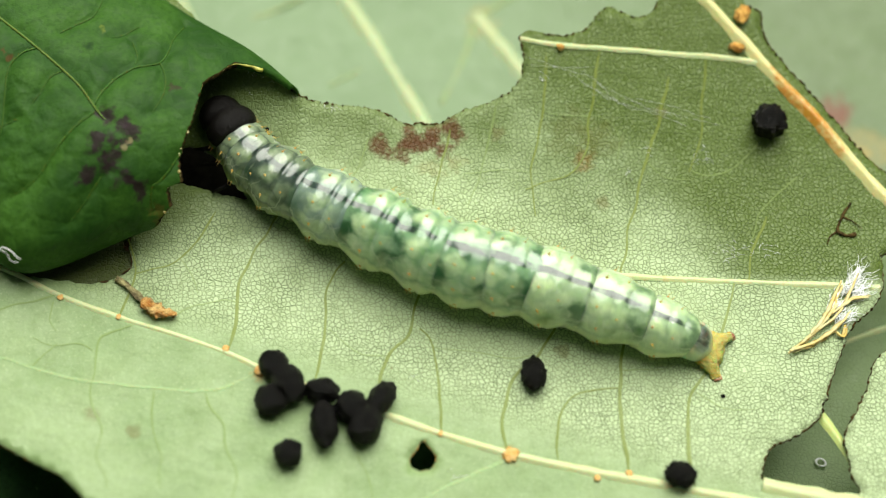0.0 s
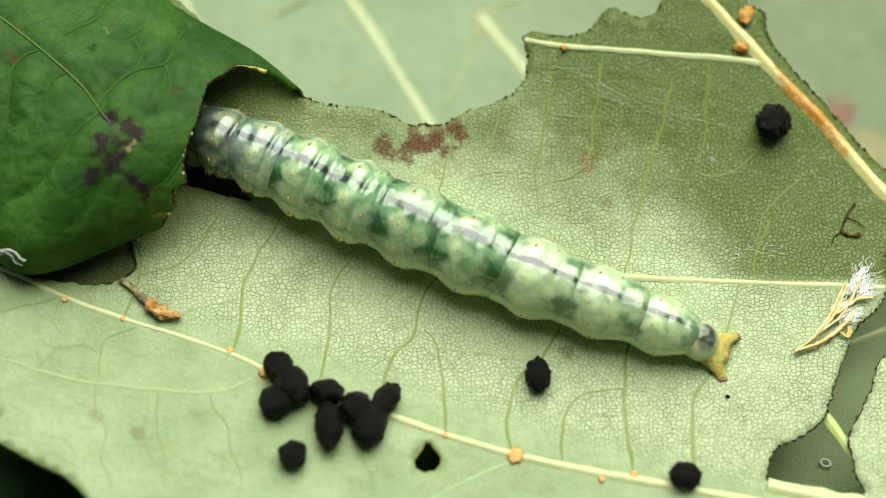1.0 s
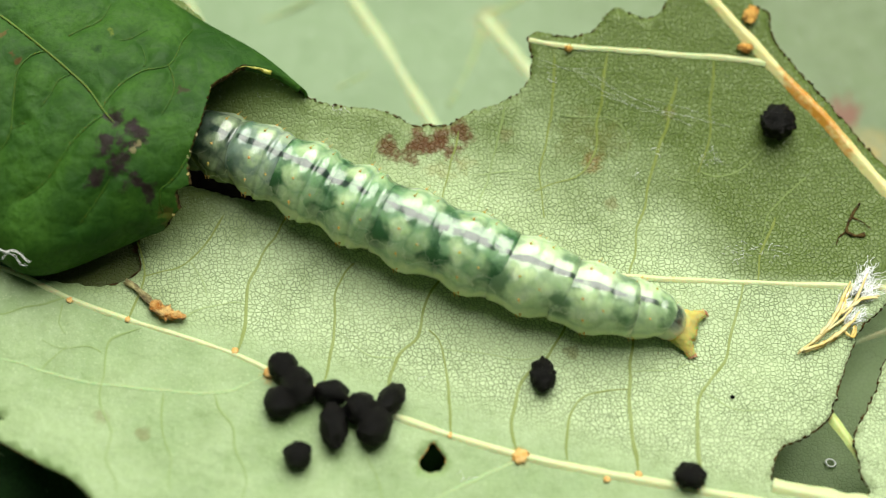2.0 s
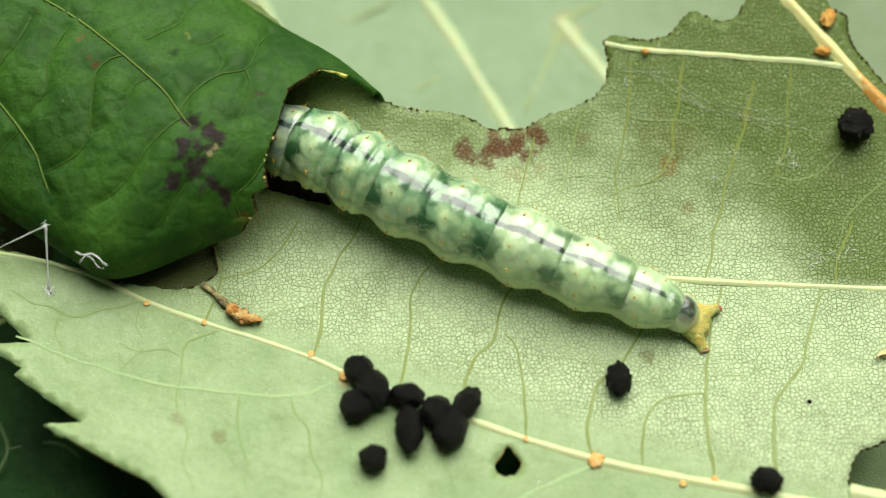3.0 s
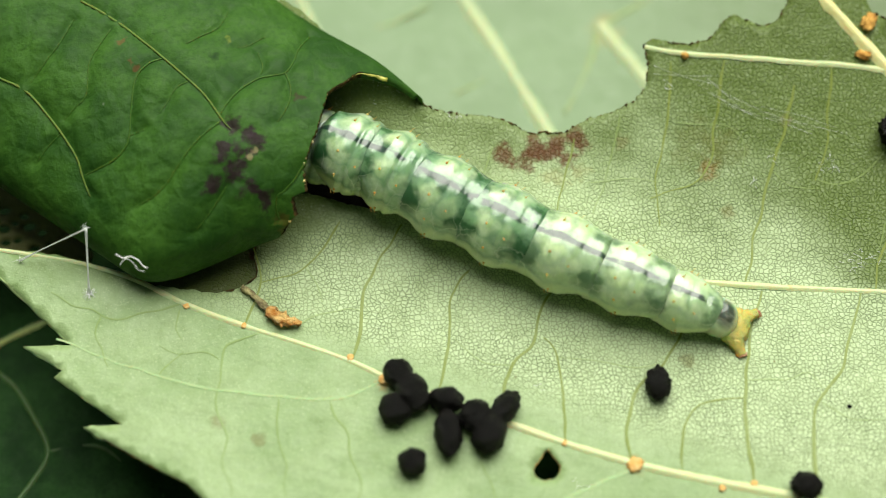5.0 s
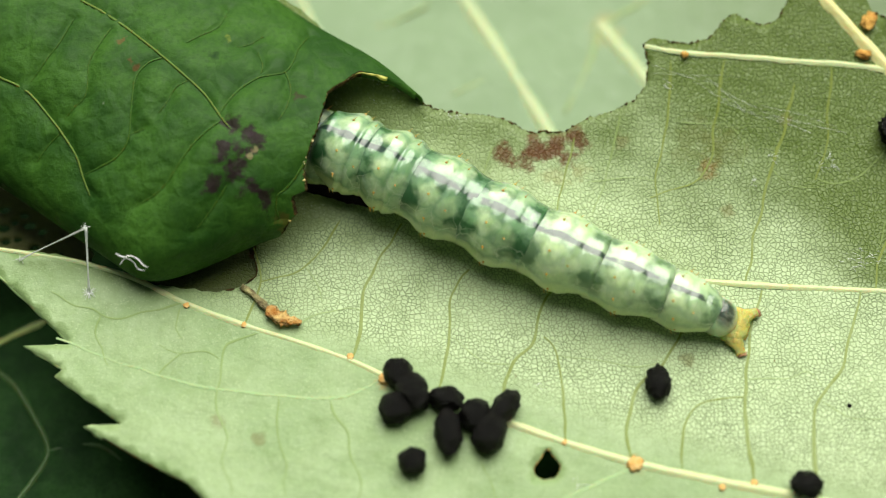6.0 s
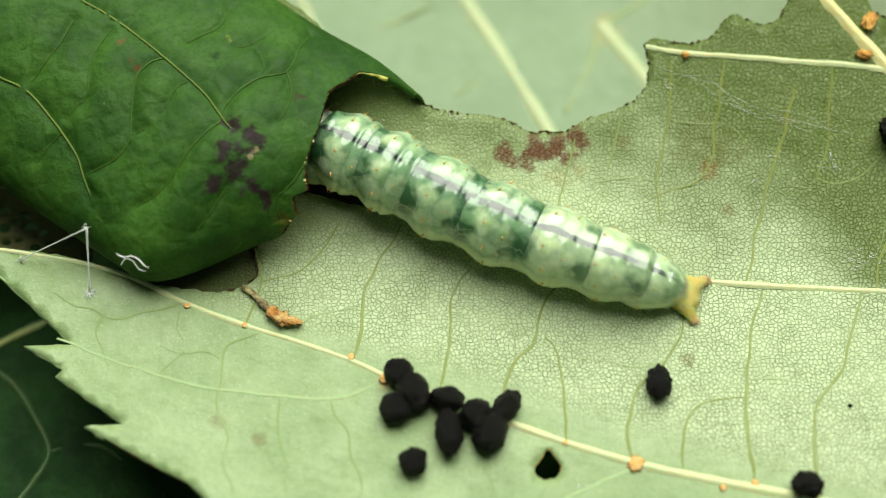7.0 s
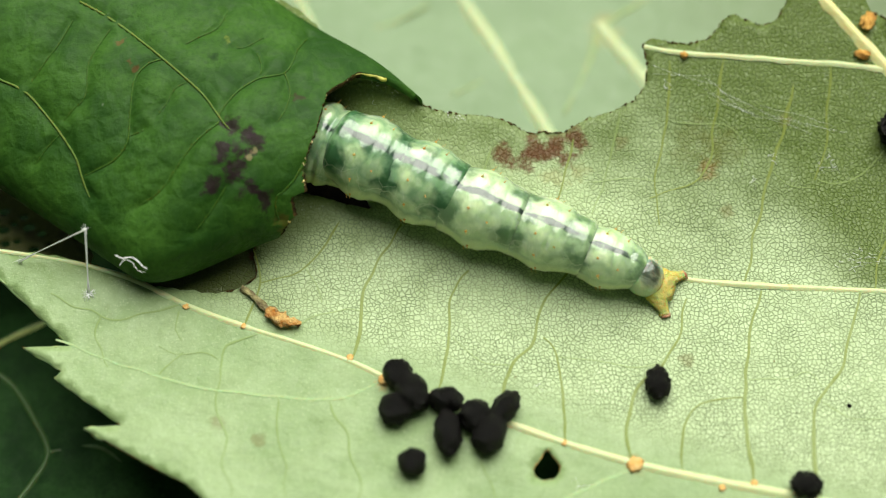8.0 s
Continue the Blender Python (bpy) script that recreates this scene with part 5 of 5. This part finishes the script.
def head_end(caterpillar):
    bm = bmesh.new()
    bmesh.ops.create_uvsphere(bm, u_segments=32, v_segments=20, radius=1.0)
    for v in bm.verts:
        p = v.co
        groove = 0.06 * math.exp(-(p.y / 0.12) ** 2) * max(0, p.z)
        v.co = Vector((p.x * 0.9, p.y * 0.92, p.z * (0.8 - groove)))
    head = part("head", bm, HEAD, caterpillar, "glossy black head")
    for side in (1, -1):
        bm = bmesh.new()
        tube(bm, [Vector((0.6, 0.35 * side, -0.3)), Vector((0.85, 0.25 * side, -0.42)), Vector((0.95, 0.08 * side, -0.48))], lambda k: 0.14 - 0.1 * k, 7)
        part("mandible", bm, HEAD, head)
    head["r"] = 1.05
    SEGMENTS["head"] = head
    plate = bmesh.new()
    bmesh.ops.create_uvsphere(plate, u_segments=28, v_segments=16, radius=1.0)
    for v in plate.verts:
        v.co = Vector((v.co.x * 0.85 + 0.30, v.co.y * 1.08, v.co.z * 0.80 + 0.40))
    part("neck_shield", plate, HEAD, SEGMENTS["thorax_1"], "shiny black neck shield")
    for name in ("thorax_3", "thorax_2", "thorax_1"):
        seg = SEGMENTS[name]
        r = seg["r"]
        for side in (1, -1):
            bm = bmesh.new()
            tube(bm, spline([Vector((0.1, 0.5 * r * side, -0.55 * r)), Vector((0.25, 1.1 * r * side, -0.66 * r)), Vector((0.45, 1.42 * r * side, -0.82 * r)), Vector((0.55, 1.5 * r * side, -0.98 * r))], 0.08), lambda k: 0.17 - 0.12 * k, 8)
            part("leg", bm, HEAD, seg, "dark true leg")


def caterpillar():
    body = thing("caterpillar", (0, 0, 0), "translucent pale green caterpillar with dark gut, crawling into the leaf roll", "caterpillar")
    size = [0.82] + [b[1] for b in BODY] + [1.0]
    for k, (name, r, span) in enumerate(BODY):
        segment(body, name, r, span, 0.5 * (size[k + 2] - size[k]) / span)
    tail_end(body)
    head_end(body)


def crawl(ring, rows):
    """Rows of seconds, plan place in millimetres and heading in degrees: the ring follows the leaf's surface."""
    r = ring["r"]
    out = []
    for t, x, y, turn in rows:
        d = Vector((math.cos(radians(turn)), math.sin(radians(turn))))
        rise = (ground_of_leaf(x + d.x, y + d.y) - ground_of_leaf(x - d.x, y - d.y)) / 2
        # the front sinks a little where it passes over the cut in the leaf
        z = ground_of_leaf(x, y) + r * 0.93 - 0.9 * ease((-2.8 - x) / 3.2)
        out.append((t, pose(x * MM, y * MM, z * MM, -5, -math.degrees(math.atan(rise)), turn)))
    walk(ring, out)


def motions():
    crawl(SEGMENTS["tail"], [(0.0, 15.04, -4.87, 159.7), (0.3, 15.00, -4.82, 162.4), (0.6, 15.07, -4.82, 161.3), (1.0, 15.09, -4.84, 159.3), (1.7, 14.66, -4.78, 158.7), (2.3, 12.27, -3.02, 165.8), (2.5, 11.47, -3.17, 159.8), (2.7, 11.16, -3.38, 161.2), (3.0, 11.16, -3.39, 160.2), (4.5, 11.13, -3.40, 159.3), (6.8, 11.06, -3.41, 159.3), (6.9, 10.30, -2.91, 163.2), (7.1, 8.45, -1.59, 162.9), (7.3, 8.20, -1.64, 155.9), (7.6, 8.21, -1.64, 155.3), (8.0, 8.24, -1.63, 155.8)])
    crawl(SEGMENTS["abdomen_9"], [(0.0, 13.70, -4.37, 160.1), (0.3, 13.57, -4.36, 161.3), (0.6, 13.52, -4.30, 160.3), (1.0, 13.53, -4.25, 159.9), (1.7, 13.13, -4.18, 159.3), (2.3, 11.21, -2.75, 169.7), (2.5, 10.21, -2.71, 159.3), (2.7, 9.76, -2.91, 158.9), (3.0, 9.72, -2.87, 158.1), (4.5, 9.71, -2.86, 158.1), (6.8, 9.64, -2.88, 158.2), (6.9, 9.04, -2.53, 159.3), (7.1, 7.40, -1.27, 163.2), (7.3, 6.84, -1.03, 157.9), (7.6, 6.74, -0.96, 158.1), (8.0, 6.77, -0.97, 158.9)])
    crawl(SEGMENTS["abdomen_8"], [(0.0, 11.54, -3.59, 160.1), (0.3, 11.29, -3.59, 160.5), (0.6, 11.12, -3.44, 159.5), (1.0, 11.11, -3.36, 158.9), (1.7, 10.75, -3.28, 158.5), (2.3, 9.92, -2.52, 166.9), (2.5, 8.26, -1.97, 161.0), (2.7, 7.48, -2.03, 159.7), (3.0, 7.44, -1.95, 157.4), (4.5, 7.44, -1.95, 157.6), (6.8, 7.38, -1.98, 157.5), (6.9, 7.09, -1.79, 158.5), (7.1, 6.02, -0.86, 164.3), (7.3, 4.84, -0.22, 159.9), (7.6, 4.32, 0.01, 157.1), (8.0, 4.32, -0.02, 157.8)])
    crawl(SEGMENTS["abdomen_7"], [(0.0, 9.25, -2.77, 161.7), (0.3, 8.68, -2.63, 160.4), (0.6, 8.55, -2.44, 157.7), (1.0, 8.53, -2.36, 157.1), (1.7, 8.17, -2.27, 157.1), (2.3, 8.23, -2.14, 164.5), (2.5, 6.26, -1.30, 161.8), (2.7, 4.99, -1.08, 158.9), (3.0, 4.88, -0.83, 155.5), (4.5, 4.91, -0.87, 155.7), (6.8, 4.86, -0.90, 155.7), (6.9, 4.76, -0.80, 155.7), (7.1, 4.25, -0.38, 161.3), (7.3, 2.96, 0.39, 161.6), (7.6, 1.84, 1.02, 157.0), (8.0, 1.68, 1.01, 157.4)])
    crawl(SEGMENTS["abdomen_6"], [(0.0, 7.44, -2.20, 163.4), (0.3, 6.23, -1.75, 158.9), (0.6, 6.06, -1.37, 155.4), (1.0, 6.03, -1.22, 155.2), (1.7, 5.67, -1.13, 155.3), (2.3, 6.11, -1.44, 160.4), (2.5, 4.71, -0.86, 161.1), (2.7, 2.99, -0.35, 158.5), (3.0, 2.39, 0.33, 154.4), (4.5, 2.44, 0.28, 153.8), (6.8, 2.39, 0.27, 153.8), (6.9, 2.35, 0.30, 154.4), (7.1, 2.15, 0.37, 158.4), (7.3, 1.26, 0.93, 160.0), (7.6, -0.42, 2.07, 155.1), (8.0, -0.73, 2.12, 155.0)])
    crawl(SEGMENTS["abdomen_5"], [(0.0, 5.97, -1.83, 161.6), (0.3, 4.25, -0.98, 156.3), (0.6, 3.73, -0.23, 155.3), (1.0, 3.67, -0.08, 153.9), (1.7, 3.31, -0.00, 154.1), (2.3, 3.75, -0.54, 156.1), (2.5, 3.20, -0.27, 154.6), (2.7, 1.37, 0.35, 153.1), (3.0, 0.22, 1.42, 152.1), (4.5, 0.13, 1.49, 152.5), (6.8, 0.08, 1.46, 152.7), (6.9, 0.06, 1.48, 152.9), (7.1, -0.07, 1.40, 153.5), (7.3, -0.52, 1.64, 154.8), (7.6, -2.36, 2.97, 154.7), (8.0, -2.90, 3.15, 154.5)])
    crawl(SEGMENTS["abdomen_4"], [(0.0, 4.36, -1.23, 156.4), (0.3, 2.59, -0.14, 151.7), (0.6, 1.51, 0.79, 154.6), (1.0, 1.47, 0.99, 153.7), (1.7, 1.11, 1.07, 153.7), (2.3, 1.50, 0.55, 153.3), (2.5, 1.34, 0.72, 151.0), (2.7, -0.15, 1.21, 149.6), (3.0, -1.55, 2.40, 151.2), (4.5, -1.87, 2.56, 152.7), (6.8, -1.94, 2.52, 152.9), (6.9, -1.95, 2.52, 153.0), (7.1, -2.12, 2.48, 152.4), (7.3, -2.26, 2.57, 152.3), (7.6, -3.88, 3.70, 154.0), (8.0, -4.74, 4.03, 154.7)])
    crawl(SEGMENTS["abdomen_3"], [(0.0, 2.48, -0.28, 152.5), (0.3, 1.01, 0.78, 151.5), (0.6, -0.42, 1.66, 155.3), (1.0, -0.55, 2.01, 153.4), (1.7, -0.91, 2.09, 153.4), (2.3, -0.48, 1.67, 151.0), (2.5, -0.55, 1.86, 149.8), (2.7, -1.65, 2.19, 147.9), (3.0, -3.06, 3.27, 151.8), (4.5, -3.56, 3.39, 153.9), (6.8, -3.65, 3.37, 154.0), (6.9, -3.65, 3.37, 153.9), (7.1, -3.80, 3.41, 152.1), (7.3, -3.85, 3.46, 152.0), (7.6, -5.20, 4.37, 154.8), (8.0, -6.27, 4.74, 155.5)])
    crawl(SEGMENTS["abdomen_2"], [(0.0, 0.45, 0.82, 150.1), (0.3, -0.57, 1.62, 150.1), (0.6, -2.02, 2.46, 151.2), (1.0, -2.31, 2.90, 153.1), (1.7, -2.68, 2.97, 153.0), (2.3, -2.25, 2.61, 151.8), (2.5, -2.17, 2.78, 151.9), (2.7, -3.06, 3.04, 150.2), (3.0, -4.47, 3.97, 153.3), (4.5, -5.03, 4.09, 154.7), (6.8, -5.13, 4.07, 154.8), (6.9, -5.12, 4.07, 154.8), (7.1, -5.26, 4.12, 154.3), (7.3, -5.32, 4.18, 154.4), (7.6, -6.48, 4.94, 156.6), (8.0, -7.61, 5.34, 156.7)])
    crawl(SEGMENTS["abdomen_1"], [(0.0, -1.50, 1.99, 146.1), (0.3, -2.09, 2.49, 146.1), (0.6, -3.39, 3.25, 150.1), (1.0, -3.86, 3.68, 152.3), (1.7, -4.23, 3.76, 152.2), (2.3, -3.73, 3.41, 151.5), (2.5, -3.60, 3.49, 152.6), (2.7, -4.33, 3.72, 151.4), (3.0, -5.83, 4.62, 154.5), (4.5, -6.37, 4.73, 154.9), (6.8, -6.46, 4.69, 155.2), (6.9, -6.46, 4.69, 155.2), (7.1, -6.59, 4.74, 155.2), (7.3, -6.66, 4.80, 155.2), (7.6, -7.76, 5.45, 158.8), (8.0, -8.83, 5.84, 157.8)])
    crawl(SEGMENTS["thorax_3"], [(0.0, -2.63, 2.87, 138.3), (0.3, -3.01, 3.27, 136.0), (0.6, -4.48, 3.94, 148.1), (1.0, -5.18, 4.41, 152.9), (1.7, -5.55, 4.49, 152.8), (2.3, -5.00, 4.11, 151.2), (2.5, -4.87, 4.13, 152.6), (2.7, -5.54, 4.37, 152.0), (3.0, -7.11, 5.25, 154.9), (4.5, -7.59, 5.29, 155.3), (6.8, -7.69, 5.26, 155.3), (6.9, -7.69, 5.26, 155.3), (7.1, -7.82, 5.31, 155.3), (7.3, -7.88, 5.36, 155.3), (7.6, -8.99, 5.92, 159.7), (8.0, -9.95, 6.29, 159.1)])
    crawl(SEGMENTS["thorax_2"], [(0.0, -3.03, 3.45, 124.7), (0.3, -3.39, 3.85, 124.0), (0.6, -5.41, 4.48, 152.4), (1.0, -6.29, 4.96, 155.9), (1.7, -6.65, 5.04, 156.0), (2.3, -6.10, 4.72, 154.9), (2.5, -5.97, 4.74, 154.0), (2.7, -6.65, 4.98, 154.3), (3.0, -8.22, 5.74, 158.2), (4.5, -8.71, 5.80, 157.6), (6.8, -8.81, 5.77, 157.7), (6.9, -8.80, 5.77, 157.6), (7.1, -8.94, 5.82, 157.7), (7.3, -9.00, 5.88, 157.6), (7.6, -10.05, 6.30, 161.8), (8.0, -10.95, 6.66, 162.2)])
    crawl(SEGMENTS["thorax_1"], [(0.0, -3.40, 4.00, 123.8), (0.3, -3.77, 4.40, 124.0), (0.6, -6.34, 4.94, 153.7), (1.0, -7.21, 5.30, 159.7), (1.7, -7.58, 5.38, 159.8), (2.3, -7.08, 5.12, 157.8), (2.5, -6.90, 5.15, 156.5), (2.7, -7.59, 5.38, 156.8), (3.0, -9.16, 6.08, 160.2), (4.5, -9.65, 6.16, 159.1), (6.8, -9.75, 6.13, 159.1), (6.9, -9.74, 6.13, 159.1), (7.1, -9.88, 6.18, 159.1), (7.3, -9.94, 6.23, 159.1), (7.6, -10.87, 6.55, 162.8), (8.0, -11.84, 6.90, 164.5)])
    crawl(SEGMENTS["head"], [(0.0, -3.96, 4.80, 124.9), (0.3, -4.32, 5.19, 124.9), (0.6, -7.40, 5.36, 158.8), (1.0, -8.24, 5.60, 163.7), (1.7, -8.61, 5.68, 163.7), (2.3, -8.17, 5.40, 165.4), (2.5, -7.92, 5.45, 163.4), (2.7, -8.62, 5.68, 163.7), (3.0, -10.19, 6.38, 164.0), (4.5, -10.68, 6.46, 164.1), (6.8, -10.78, 6.42, 164.1), (6.9, -10.78, 6.42, 164.1), (7.1, -10.91, 6.47, 164.1), (7.3, -10.98, 6.53, 164.1), (7.6, -11.85, 6.81, 165.1), (8.0, -12.88, 7.11, 168.6)])


ground()
sky_block_ring()
chewed_leaf()
low_leaves()
litter()
dry_bud()
fibres()
threads()
strands()
dry_curl()
egg_shell()
caterpillar()
motions()
